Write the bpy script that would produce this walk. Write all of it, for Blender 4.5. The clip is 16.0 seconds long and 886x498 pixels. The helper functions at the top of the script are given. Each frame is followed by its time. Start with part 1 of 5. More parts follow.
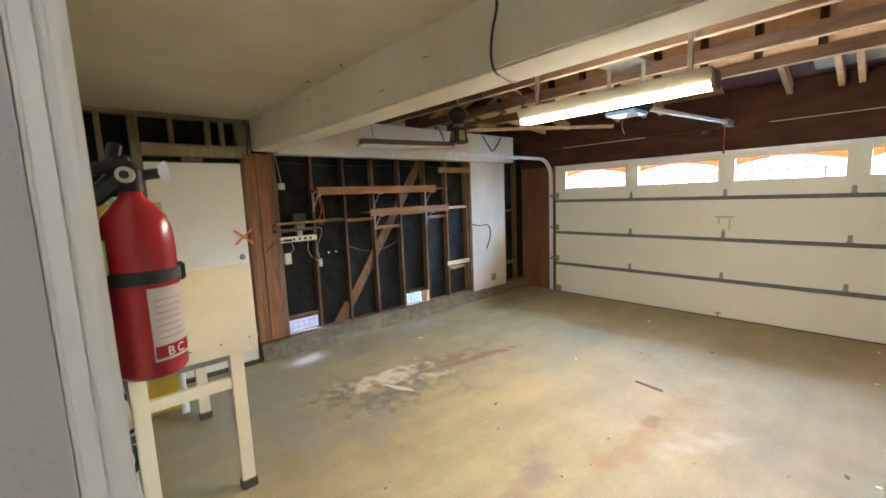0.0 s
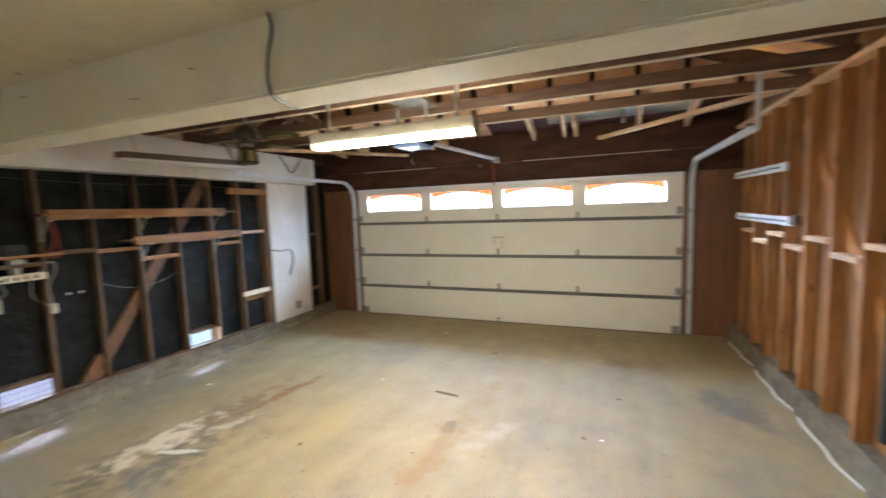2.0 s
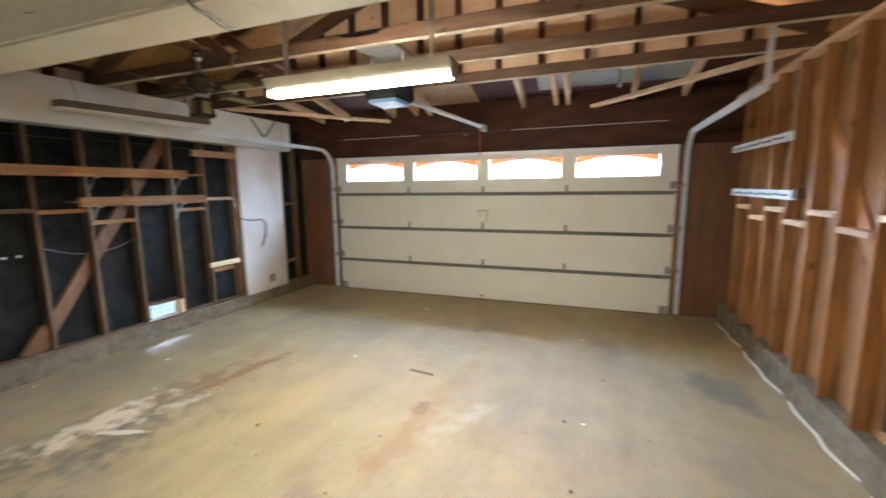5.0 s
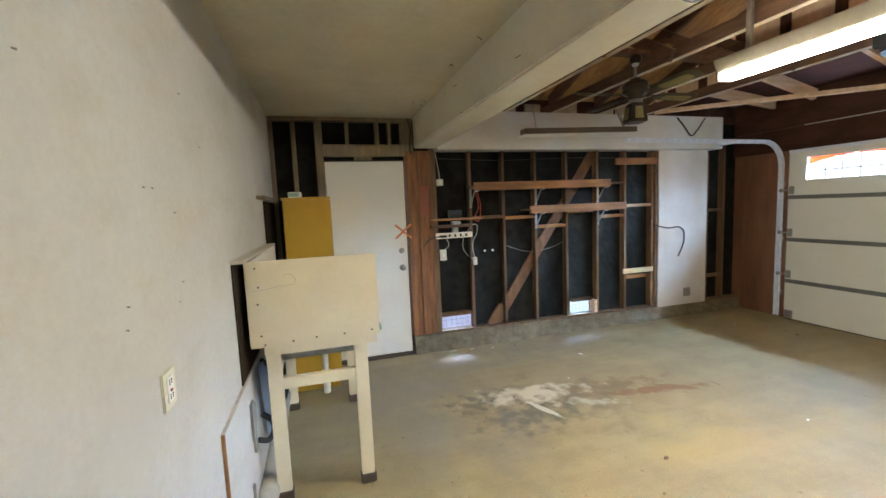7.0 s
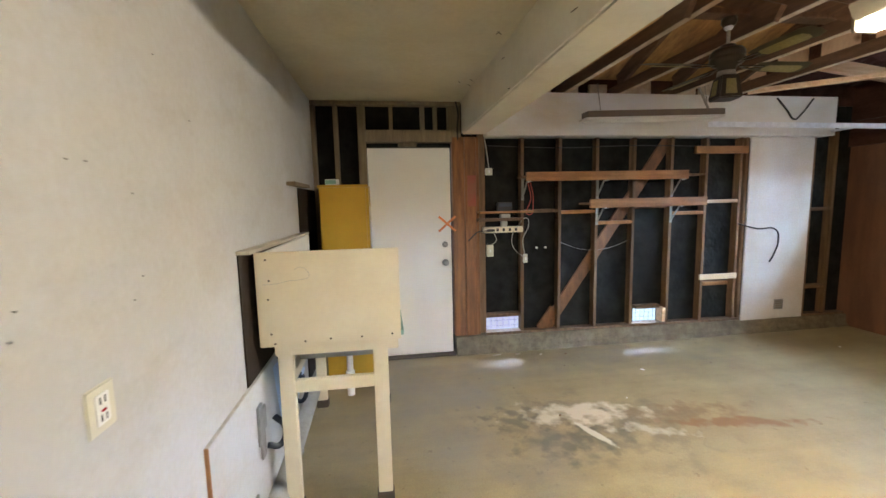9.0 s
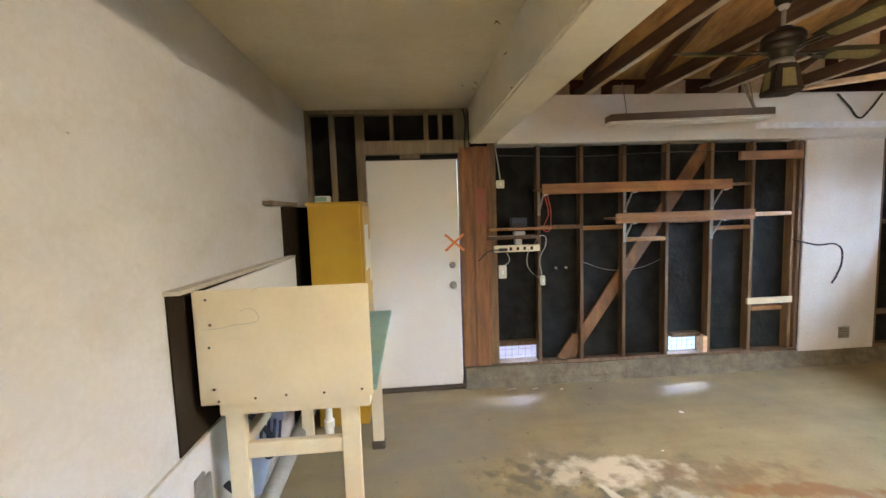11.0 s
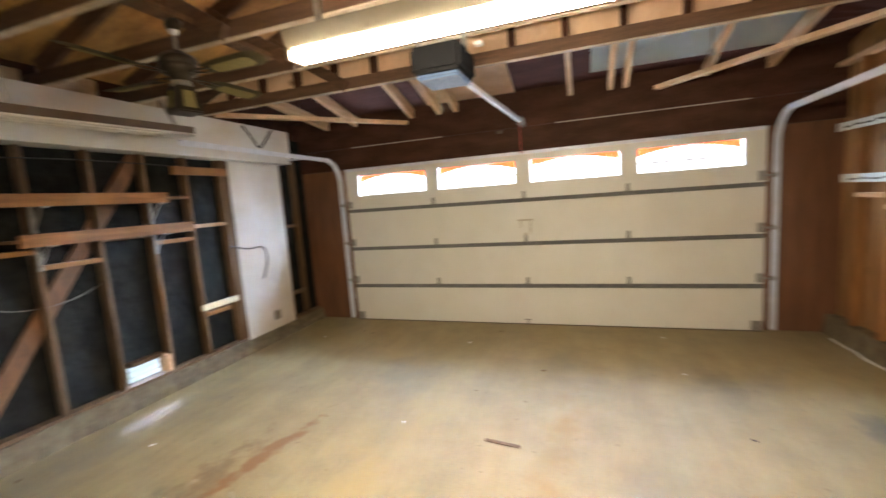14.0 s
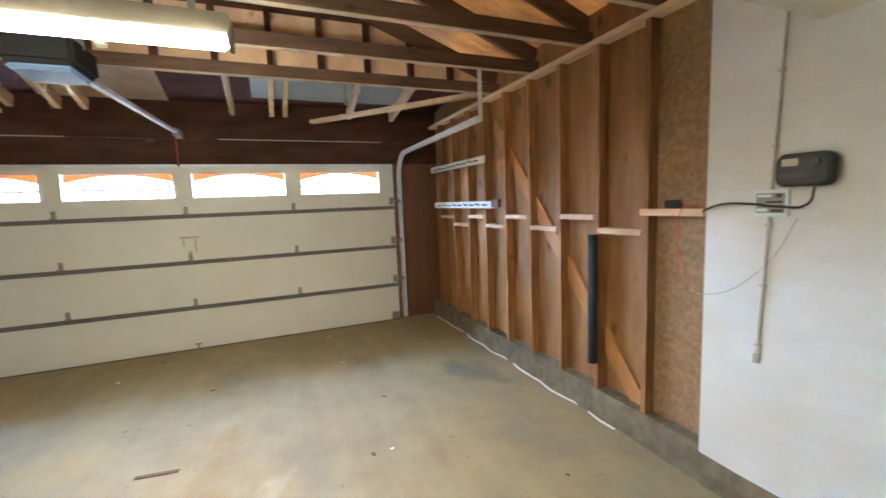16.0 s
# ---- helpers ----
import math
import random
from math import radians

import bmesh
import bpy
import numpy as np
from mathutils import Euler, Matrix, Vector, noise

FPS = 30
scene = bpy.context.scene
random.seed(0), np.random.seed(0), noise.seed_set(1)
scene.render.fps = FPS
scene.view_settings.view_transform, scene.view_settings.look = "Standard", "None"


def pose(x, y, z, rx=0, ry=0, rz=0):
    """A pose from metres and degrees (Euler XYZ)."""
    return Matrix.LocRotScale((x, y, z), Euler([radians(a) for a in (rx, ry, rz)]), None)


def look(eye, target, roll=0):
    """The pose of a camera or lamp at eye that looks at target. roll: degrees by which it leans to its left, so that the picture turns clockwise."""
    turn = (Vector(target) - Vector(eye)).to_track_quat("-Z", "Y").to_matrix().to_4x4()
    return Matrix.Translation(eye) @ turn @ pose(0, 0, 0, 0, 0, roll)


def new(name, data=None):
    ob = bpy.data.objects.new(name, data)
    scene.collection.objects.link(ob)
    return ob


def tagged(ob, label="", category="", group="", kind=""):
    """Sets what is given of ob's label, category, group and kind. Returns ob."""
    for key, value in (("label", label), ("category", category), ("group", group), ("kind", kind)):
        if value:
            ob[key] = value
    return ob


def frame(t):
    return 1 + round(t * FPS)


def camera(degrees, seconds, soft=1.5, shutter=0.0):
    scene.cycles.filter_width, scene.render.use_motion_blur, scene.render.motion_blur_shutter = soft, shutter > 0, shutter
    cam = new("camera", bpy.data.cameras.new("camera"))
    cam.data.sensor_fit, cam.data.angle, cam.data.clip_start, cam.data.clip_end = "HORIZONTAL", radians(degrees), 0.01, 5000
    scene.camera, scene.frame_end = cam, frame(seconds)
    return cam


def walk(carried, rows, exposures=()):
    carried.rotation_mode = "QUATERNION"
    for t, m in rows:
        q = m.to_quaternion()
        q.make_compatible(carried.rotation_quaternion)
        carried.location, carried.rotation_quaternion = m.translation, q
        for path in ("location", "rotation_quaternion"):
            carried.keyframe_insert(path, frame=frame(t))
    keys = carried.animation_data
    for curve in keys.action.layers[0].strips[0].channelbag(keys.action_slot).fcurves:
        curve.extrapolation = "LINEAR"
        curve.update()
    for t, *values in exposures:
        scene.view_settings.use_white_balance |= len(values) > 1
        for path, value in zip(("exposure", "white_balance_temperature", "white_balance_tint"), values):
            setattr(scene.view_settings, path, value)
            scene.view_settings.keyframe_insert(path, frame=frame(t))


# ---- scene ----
cam = camera(94.6, 16.0, shutter=0.5)
PATH = [
    (0, (-0.104, -1.474, 1.723), (1.217, 0.005, 1.465), -2.3),
    (0.5, (-0.079, -1.515, 1.742), (1.226, -0.011, 1.541), -3.6),
    (1, (-0.103, -1.495, 1.735), (1.261, -0.049, 1.519), -1.2),
    (1.5, (-0.077, -1.483, 1.75), (1.515, -0.286, 1.567), -2.0),
    (2, (-0.035, -1.546, 1.757), (1.81, -0.798, 1.566), -2.0),
    (2.5, (-0.005, -1.582, 1.749), (1.96, -1.276, 1.534), -2.4),
    (3, (0.027, -1.61, 1.741), (2.016, -1.579, 1.53), -2.4),
    (5.5, (0.286, -1.46, 1.629), (1.864, -0.267, 1.336), -1.1),
    (6, (0.277, -1.337, 1.63), (1.26, 0.386, 1.374), -2.2),
    (6.5, (0.31, -1.267, 1.636), (0.994, 0.599, 1.408), -3.7),
    (7, (0.337, -1.287, 1.625), (0.9, 0.621, 1.421), -2.5),
    (7.5, (0.368, -1.316, 1.63), (0.844, 0.616, 1.431), -2.4),
    (8, (0.438, -1.341, 1.639), (0.804, 0.613, 1.421), -2.7),
    (8.5, (0.495, -1.214, 1.615), (0.799, 0.75, 1.386), -2.1),
    (9, (0.549, -1.003, 1.604), (0.832, 0.964, 1.374), -1.3),
    (11.5, (0.849, -0.618, 1.662), (0.988, 1.37, 1.494), -2.1),
    (12, (0.899, -0.647, 1.655), (1.221, 1.32, 1.486), -2.3),
    (12.5, (0.978, -0.656, 1.637), (1.633, 1.226, 1.467), -1.8),
    (13, (1.03, -0.673, 1.648), (2.114, 0.999, 1.474), -1.6),
    (13.5, (0.998, -0.665, 1.626), (2.555, 0.576, 1.44), -3.8),
    (14, (0.959, -0.667, 1.634), (2.834, -0.016, 1.394), -4.1),
    (14.5, (0.899, -0.737, 1.626), (2.882, -0.632, 1.384), -3.4),
    (15, (0.754, -0.808, 1.605), (2.723, -1.077, 1.378), -2.9),
    (15.5, (0.625, -0.848, 1.585), (2.536, -1.394, 1.366), -2.4),
    (16, (0.585, -0.902, 1.596), (2.422, -1.658, 1.371), -2.3),
]
EXPOSURES = [
    (0, 1.02, 6500, 9), (2, 1.02, 6300, 10), (3.5, 1.0, 6150, 10), (5.5, 1.0, 6300, 9), (6, 0.93, 6150, 6), (6.5, 0.93, 6150, 6), (7.5, 0.97, 6300, 10), (9, 1.05, 6500, 12),
    (11.5, 1.2, 6850, 13), (12.5, 1.27, 7000, 14), (13.5, 1.18, 7050, 15), (14, 1.12, 7050, 14), (15, 1.0, 6950, 12), (16, 0.93, 6250, 7),
]
walk(cam, [(t, look(eye, target, roll)) for t, eye, target, roll in PATH], EXPOSURES)

# ---- world and light ----
world = bpy.data.worlds.new("sky_world")
scene.world = world
world.use_nodes = True
wn = world.node_tree
sky = wn.nodes.new("ShaderNodeTexSky")
sky.sky_type, sky.sun_disc = "NISHITA", False
sky.sun_elevation, sky.sun_rotation = radians(50), radians(200)
wn.links.new(sky.outputs[0], wn.nodes["Background"].inputs[0])
wn.nodes["Background"].inputs[1].default_value = 0.12
sun = new("sun", bpy.data.lights.new("sun", "SUN"))
sun.data.energy, sun.data.angle, sun.data.color = 3.0, radians(0.5), (1, 0.95, 0.88)
sun.matrix_world = look((0, 0, 10), (3.0, -6.0, 0))


def area_lamp(name, m, sx, sy, watts, colour):
    ob = new(name, bpy.data.lights.new(name, "AREA"))
    ob.data.shape, ob.data.size, ob.data.size_y = "RECTANGLE", sx, sy
    ob.data.energy, ob.data.color = watts, colour
    ob.matrix_world = m
    return ob


# daylight in the low vents (the sky in front of the door, the lit diffuser of the ceiling lamp and a lamp added in the
# house give off the rest)
for x in (1.8, 3.47):
    lit = area_lamp("vent_light", look((x + 0.22, 3.56, 0.56), (x - 0.2, 2.78, 0)), 0.3, 0.05, 0.62, (0.62, 0.7, 1))
    lit.data.spread = radians(45)


# ---- materials ----
def mat(name, colour, rough=0.6, metal=0.0, dark=None, scale=6.0, amount=0.5, stretch=(1, 1, 1), bump=0.1, fine=60.0, coords="Object", vary=0.0):
    """Two scales of noise between a colour and a darker one, and fine relief."""
    m = bpy.data.materials.new(name)
    m.use_nodes = True
    n, l = m.node_tree.nodes, m.node_tree.links
    b = n["Principled BSDF"]
    b.inputs["Roughness"].default_value, b.inputs["Metallic"].default_value = rough, metal
    dark = dark or tuple(c * 0.6 for c in colour)
    tc, mp = n.new("ShaderNodeTexCoord"), n.new("ShaderNodeMapping")
    mp.inputs["Scale"].default_value = stretch
    l.new(tc.outputs[coords], mp.inputs[0])
    big, small = n.new("ShaderNodeTexNoise"), n.new("ShaderNodeTexNoise")
    big.inputs["Scale"].default_value, small.inputs["Scale"].default_value = scale, fine
    big.inputs["Detail"].default_value, small.inputs["Detail"].default_value = 5, 3
    l.new(mp.outputs[0], big.inputs[0])
    l.new(mp.outputs[0], small.inputs[0])
    ramp = n.new("ShaderNodeValToRGB")
    ramp.color_ramp.elements[0].position, ramp.color_ramp.elements[1].position = 0.35, 0.68
    ramp.color_ramp.elements[0].color = (*dark, 1)
    ramp.color_ramp.elements[1].color = (*colour, 1)
    add = n.new("ShaderNodeMath")
    add.operation = "MULTIPLY_ADD"
    add.inputs[1].default_value = 0.35
    l.new(small.outputs[0], add.inputs[0])
    l.new(big.outputs[0], add.inputs[2])
    sub = n.new("ShaderNodeMath")
    sub.operation = "SUBTRACT"
    sub.inputs[1].default_value = 0.175
    l.new(add.outputs[0], sub.inputs[0])
    l.new(sub.outputs[0], ramp.inputs[0])
    mix = n.new("ShaderNodeMixRGB")
    mix.inputs[0].default_value, mix.inputs[1].default_value = amount, (*colour, 1)
    l.new(ramp.outputs[0], mix.inputs[2])
    out = mix.outputs[0]
    if vary:
        info, hsv, mr = n.new("ShaderNodeObjectInfo"), n.new("ShaderNodeHueSaturation"), n.new("ShaderNodeMapRange")
        mr.inputs[3].default_value, mr.inputs[4].default_value = 1 - vary, 1 + vary
        l.new(info.outputs["Random"], mr.inputs[0])
        l.new(mr.outputs[0], hsv.inputs["Value"])
        l.new(out, hsv.inputs["Color"])
        out = hsv.outputs[0]
    l.new(out, b.inputs["Base Color"])
    bp = n.new("ShaderNodeBump")
    bp.inputs["Strength"].default_value, bp.inputs["Distance"].default_value = bump, 0.01
    l.new(small.outputs[0], bp.inputs["Height"])
    l.new(bp.outputs[0], b.inputs["Normal"])
    return m


def emit(name, colour, strength):
    m = bpy.data.materials.new(name)
    m.use_nodes = True
    b = m.node_tree.nodes["Principled BSDF"]
    b.inputs["Base Color"].default_value = (0.8, 0.8, 0.8, 1)
    b.inputs["Emission Color"].default_value, b.inputs["Emission Strength"].default_value = (*colour, 1), strength
    return m


# One white paint in two tones: M_PLASTER lighter and bluer as daylit, M_WALL dimmed.
M_PLASTER = mat("white_plaster", (0.77, 0.79, 0.82), 0.6, dark=(0.66, 0.63, 0.57), scale=1.6, amount=0.5, bump=0.22, fine=60)
M_WALL = mat("dimmed_plaster", (0.525, 0.52, 0.51), 0.6, dark=(0.41, 0.385, 0.34), scale=1.2, amount=0.6, bump=0.13, fine=45)
M_CEIL = mat("ceiling_paint", (0.62, 0.56, 0.43), 0.7, dark=(0.48, 0.42, 0.3), scale=1.1, amount=0.6, bump=0.2, fine=35)
M_BEAM = mat("beam_paint", (0.72, 0.68, 0.58), 0.65, dark=(0.6, 0.54, 0.43), scale=1.5, amount=0.5, bump=0.15, fine=40)
M_GREY = mat("grey_wall_paint", (0.5, 0.48, 0.455), 0.6, scale=3, amount=0.2, bump=0.12, fine=160)
M_CASE = mat("white_casing_paint", (0.8, 0.795, 0.77), 0.4, scale=5, amount=0.12, bump=0.03)
M_PAPER = mat("tar_paper", (0.02, 0.0195, 0.018), 0.7, dark=(0.007, 0.007, 0.006), scale=5, amount=0.8, bump=1.0, fine=14)
M_STUD = mat("stud_wood", (0.39, 0.185, 0.066), 0.6, dark=(0.2, 0.083, 0.029), scale=5, amount=0.8, stretch=(6, 6, 0.6), bump=0.25, fine=40, vary=0.2)
M_BRACE = mat("orange_brace_wood", (0.5, 0.24, 0.08), 0.6, dark=(0.36, 0.16, 0.05), scale=5, amount=0.7, stretch=(3, 3, 1), bump=0.2, fine=40)
M_SHELF = mat("red_brown_shelf_wood", (0.39, 0.18, 0.055), 0.55, dark=(0.19, 0.08, 0.025), scale=5, amount=0.8, stretch=(0.7, 5, 5), bump=0.25, fine=40, vary=0.15)
M_STUDN = mat("aged_stud_wood", (0.18, 0.1, 0.045), 0.65, dark=(0.08, 0.042, 0.018), scale=5, amount=0.8, stretch=(6, 6, 0.6), bump=0.25, fine=40, vary=0.25)
M_STUDG = mat("grey_stud_wood", (0.26, 0.2, 0.12), 0.7, dark=(0.15, 0.11, 0.07), scale=5, amount=0.7, stretch=(6, 6, 0.6), bump=0.25, fine=40, vary=0.15)
M_PLY = mat("brown_plywood", (0.37, 0.188, 0.072), 0.6, dark=(0.17, 0.073, 0.026), scale=3.0, amount=0.7, stretch=(3, 3, 0.5), bump=0.2, fine=50)
M_OSB = mat("speckled_board", (0.36, 0.215, 0.1), 0.65, dark=(0.2, 0.108, 0.048), scale=30, amount=0.85, bump=0.5, fine=110)
M_REDP = mat("red_brown_plywood", (0.2, 0.085, 0.04), 0.55, dark=(0.11, 0.045, 0.022), scale=3, amount=0.8, stretch=(3, 3, 0.5), bump=0.2, fine=50)
M_REDW = mat("red_brown_plank", (0.265, 0.105, 0.03), 0.6, dark=(0.1, 0.038, 0.012), scale=5, amount=0.8, stretch=(5, 5, 0.5), bump=0.25, fine=40, vary=0.15)
M_DARK = mat("dark_roof_wood", (0.075, 0.034, 0.023), 0.6, dark=(0.04, 0.018, 0.012), scale=4, amount=0.8, stretch=(2, 0.6, 2), bump=0.3, fine=40, vary=0.2)
M_JOIST = mat("joist_wood", (0.135, 0.073, 0.042), 0.65, dark=(0.06, 0.031, 0.019), scale=5, amount=0.8, stretch=(5, 0.6, 5), bump=0.25, fine=40, vary=0.2)
M_RAFT = mat("light_rafter_wood", (0.78, 0.56, 0.38), 0.6, dark=(0.54, 0.34, 0.19), scale=5, amount=0.7, stretch=(0.6, 5, 5), bump=0.2, fine=40, vary=0.15)
M_ROOFP = mat("roof_plywood", (0.48, 0.29, 0.105), 0.6, dark=(0.22, 0.115, 0.042), scale=2.5, amount=0.8, stretch=(1, 0.5, 1), bump=0.2, fine=30)
M_GABLE = mat("light_plywood", (0.84, 0.63, 0.45), 0.6, dark=(0.66, 0.44, 0.28), scale=5, amount=0.8, stretch=(1, 1, 0.5), bump=0.2, fine=40)
M_FOAM = mat("pale_board", (0.75, 0.82, 0.85), 0.5, scale=3, amount=0.15)
M_DOORP = mat("garage_door_paint", (0.76, 0.755, 0.715), 0.45, dark=(0.66, 0.64, 0.57), scale=2.5, amount=0.4, bump=0.06, fine=90)
M_GALV = mat("galvanised_steel", (0.8, 0.85, 0.93), 0.45, 0.2, scale=20, amount=0.4, bump=0.05)
M_STEEL = mat("dull_steel", (0.34, 0.33, 0.31), 0.45, 0.7, scale=15, amount=0.5, bump=0.05)
M_WHITE = mat("white_door_paint", (0.78, 0.76, 0.7), 0.4, dark=(0.68, 0.65, 0.58), scale=2, amount=0.35, bump=0.04, fine=50)
M_CREAM = mat("cream_paint", (0.72, 0.64, 0.46), 0.45, dark=(0.6, 0.5, 0.33), scale=4, amount=0.4, bump=0.06, fine=40)
M_YELLOW = mat("mustard_paint", (0.5, 0.29, 0.022), 0.4, dark=(0.4, 0.22, 0.016), scale=4, amount=0.5, bump=0.04)
M_GREEN = mat("green_laminate", (0.25, 0.42, 0.33), 0.35, scale=8, amount=0.4, bump=0.02)
M_RED = mat("red_enamel", (0.36, 0.01, 0.02), 0.22, scale=8, amount=0.15, bump=0.0)
M_BLACK = mat("black_plastic", (0.012, 0.012, 0.013), 0.5, scale=20, amount=0.3, bump=0.05)
M_BLUEBLK = mat("blue_black_foam", (0.03, 0.04, 0.06), 0.7, scale=20, amount=0.4, bump=0.3)
M_PLASTIC = mat("white_plastic", (0.75, 0.74, 0.7), 0.35, scale=10, amount=0.15, bump=0.0)
M_IVORY = mat("ivory_plastic", (0.62, 0.58, 0.44), 0.4, scale=10, amount=0.25, bump=0.0)
M_TAG = mat("lime_tag", (0.5, 0.72, 0.3), 0.5, scale=30, amount=0.3)
M_ORANGE = mat("orange_tape", (0.72, 0.22, 0.06), 0.6, scale=30, amount=0.4)
M_RUBBER = mat("dirty_rubber", (0.08, 0.06, 0.045), 0.8, scale=30, amount=0.6, bump=0.3)
M_FANB = mat("olive_fan_blade", (0.1, 0.08, 0.035), 0.5, scale=8, amount=0.5)
M_FANI = mat("cane_fan_inlay", (0.42, 0.36, 0.16), 0.6, scale=60, amount=0.5, bump=0.3)
M_BRONZE = mat("dark_bronze", (0.06, 0.05, 0.04), 0.3, 0.8, scale=12, amount=0.4)
M_CABLE = mat("black_cable", (0.02, 0.018, 0.017), 0.5, scale=30, amount=0.3)
M_WIRE = mat("grey_wire", (0.4, 0.38, 0.33), 0.6, scale=30, amount=0.3)
M_REDWIRE = mat("red_wire", (0.5, 0.06, 0.03), 0.5, scale=30, amount=0.3)
M_PIPE = mat("beige_pipe_paint", (0.52, 0.47, 0.38), 0.6, scale=25, amount=0.4)
M_ENAMEL = mat("dusty_tan_enamel", (0.19, 0.165, 0.125), 0.55, dark=(0.13, 0.11, 0.08), scale=6, amount=0.6)
M_BRACK = mat("grey_bracket_paint", (0.3, 0.29, 0.27), 0.5, scale=20, amount=0.5)
M_PANEL = mat("stained_drywall", (0.72, 0.71, 0.69), 0.6, dark=(0.52, 0.44, 0.35), scale=1.3, amount=0.8, bump=0.18, fine=60)
M_BLUE = mat("pale_blue_plastic", (0.55, 0.68, 0.88), 0.45, scale=6, amount=0.25)
M_BRNOR = mat("dull_brown_brace", (0.2, 0.085, 0.028), 0.65, dark=(0.085, 0.038, 0.015), scale=5, amount=0.8, stretch=(3, 3, 1), bump=0.25, fine=40)
M_STRIP = mat("pale_overspray", (0.6, 0.53, 0.44), 0.7, dark=(0.4, 0.3, 0.2), scale=9, amount=0.8)
M_TOPC = mat("dark_brown_enamel", (0.13, 0.095, 0.065), 0.5, scale=8, amount=0.5)
M_TUBE = emit("lit_tube", (1, 0.9, 0.7), 145)
# unlit opener lens; its slight glow imitates the window light it reflects
M_LENS = emit("faint_glow_lens", (0.4, 0.62, 1), 0.07)
M_CONC = mat("concrete", (0.33, 0.262, 0.138), 0.55, dark=(0.225, 0.18, 0.1), scale=1.1, amount=0.5, bump=0.12, fine=70)
M_CURB = mat("rough_concrete", (0.185, 0.15, 0.093), 0.85, dark=(0.105, 0.083, 0.052), scale=7, amount=0.8, bump=0.5, fine=40)
M_OUT = mat("outside_ground", (0.35, 0.33, 0.3), 0.8, scale=3, amount=0.5)


M_SMEAR = mat("old_red_paint", (0.3, 0.055, 0.035), 0.6, dark=(0.24, 0.09, 0.045), scale=7, amount=1.0)
M_RAIL = mat("dark_grey_rail", (0.2, 0.2, 0.2), 0.6, 0.0, scale=15, amount=0.5)
M_VENTB = emit("vent_daylight", (0.5, 0.53, 0.85), 0.34)
# near-black colour of the sheets that paint shade on the west wall
M_SHADE = mat("gap_shade", (0.028, 0.019, 0.012), 0.8, scale=6, amount=0.6)
M_GLOBE = emit("fill_globe", (0.95, 0.97, 1), 38)
M_BACK = emit("daylight_backdrop", (0.95, 0.95, 1.0), 1.1)
M_CASEB = mat("matt_black_plastic", (0.01, 0.01, 0.011), 0.85, scale=20, amount=0.3, bump=0.05)
for m in (M_CASEB, M_RAIL, M_DARK, M_PAPER, M_SHADE):
    m.node_tree.nodes["Principled BSDF"].inputs["Specular IOR Level"].default_value = 0.08
M_LENS.node_tree.nodes["Principled BSDF"].inputs["Base Color"].default_value = (0.06, 0.085, 0.13, 1)
M_LENS.node_tree.nodes["Principled BSDF"].inputs["Roughness"].default_value = 0.12


def knots(m, scale, stretch, colour, reach):
    """Scattered dark knots over a board's colour."""
    n, l = m.node_tree.nodes, m.node_tree.links
    b = n["Principled BSDF"]
    under = b.inputs["Base Color"].links[0].from_socket
    tc, mp, nz, ad = n.new("ShaderNodeTexCoord"), n.new("ShaderNodeMapping"), n.new("ShaderNodeTexNoise"), n.new("ShaderNodeMixRGB")
    vo, mr, mx = n.new("ShaderNodeTexVoronoi"), n.new("ShaderNodeMapRange"), n.new("ShaderNodeMixRGB")
    mp.inputs["Scale"].default_value = stretch
    l.new(tc.outputs["Object"], mp.inputs[0])
    nz.inputs["Scale"].default_value, ad.inputs[0].default_value = 8, 0.04
    l.new(mp.outputs[0], nz.inputs[0])
    l.new(mp.outputs[0], ad.inputs[1])
    l.new(nz.outputs["Color"], ad.inputs[2])
    vo.inputs["Scale"].default_value = scale
    l.new(ad.outputs[0], vo.inputs["Vector"])
    mr.inputs[1].default_value, mr.inputs[2].default_value, mr.inputs[3].default_value, mr.inputs[4].default_value = reach * 0.35, reach, 0.85, 0
    l.new(vo.outputs["Distance"], mr.inputs[0])
    mx.inputs[2].default_value = (*colour, 1)
    l.new(mr.outputs[0], mx.inputs[0])
    l.new(under, mx.inputs[1])
    l.new(mx.outputs[0], b.inputs["Base Color"])


knots(M_PLY, 4.6, (1, 0.3, 0.6), (0.075, 0.03, 0.012), 0.19)
knots(M_STUD, 4.0, (1, 1, 0.6), (0.1, 0.04, 0.016), 0.1)
knots(M_GABLE, 3.2, (0.3, 1, 1), (0.22, 0.1, 0.05), 0.12)
knots(M_JOIST, 4.0, (1, 0.6, 1), (0.03, 0.014, 0.01), 0.1)
M_SKYB = emit("sky_backdrop", (0.46, 0.68, 1.0), 108)
M_GLASS = bpy.data.materials.new("window_glass")
M_GLASS.use_nodes = True
gb = M_GLASS.node_tree.nodes["Principled BSDF"]
gb.inputs["Roughness"].default_value, gb.inputs["Transmission Weight"].default_value, gb.inputs["IOR"].default_value = 0.02, 1.0, 1.1
M_ARCH = bpy.data.materials.new("orange_translucent_insert")
M_ARCH.use_nodes = True
an = M_ARCH.node_tree
tb = an.nodes.new("ShaderNodeBsdfTranslucent")
tb.inputs[0].default_value = (0.38, 0.11, 0.05, 1)
an.links.new(tb.outputs[0], an.nodes["Material Output"].inputs[0])


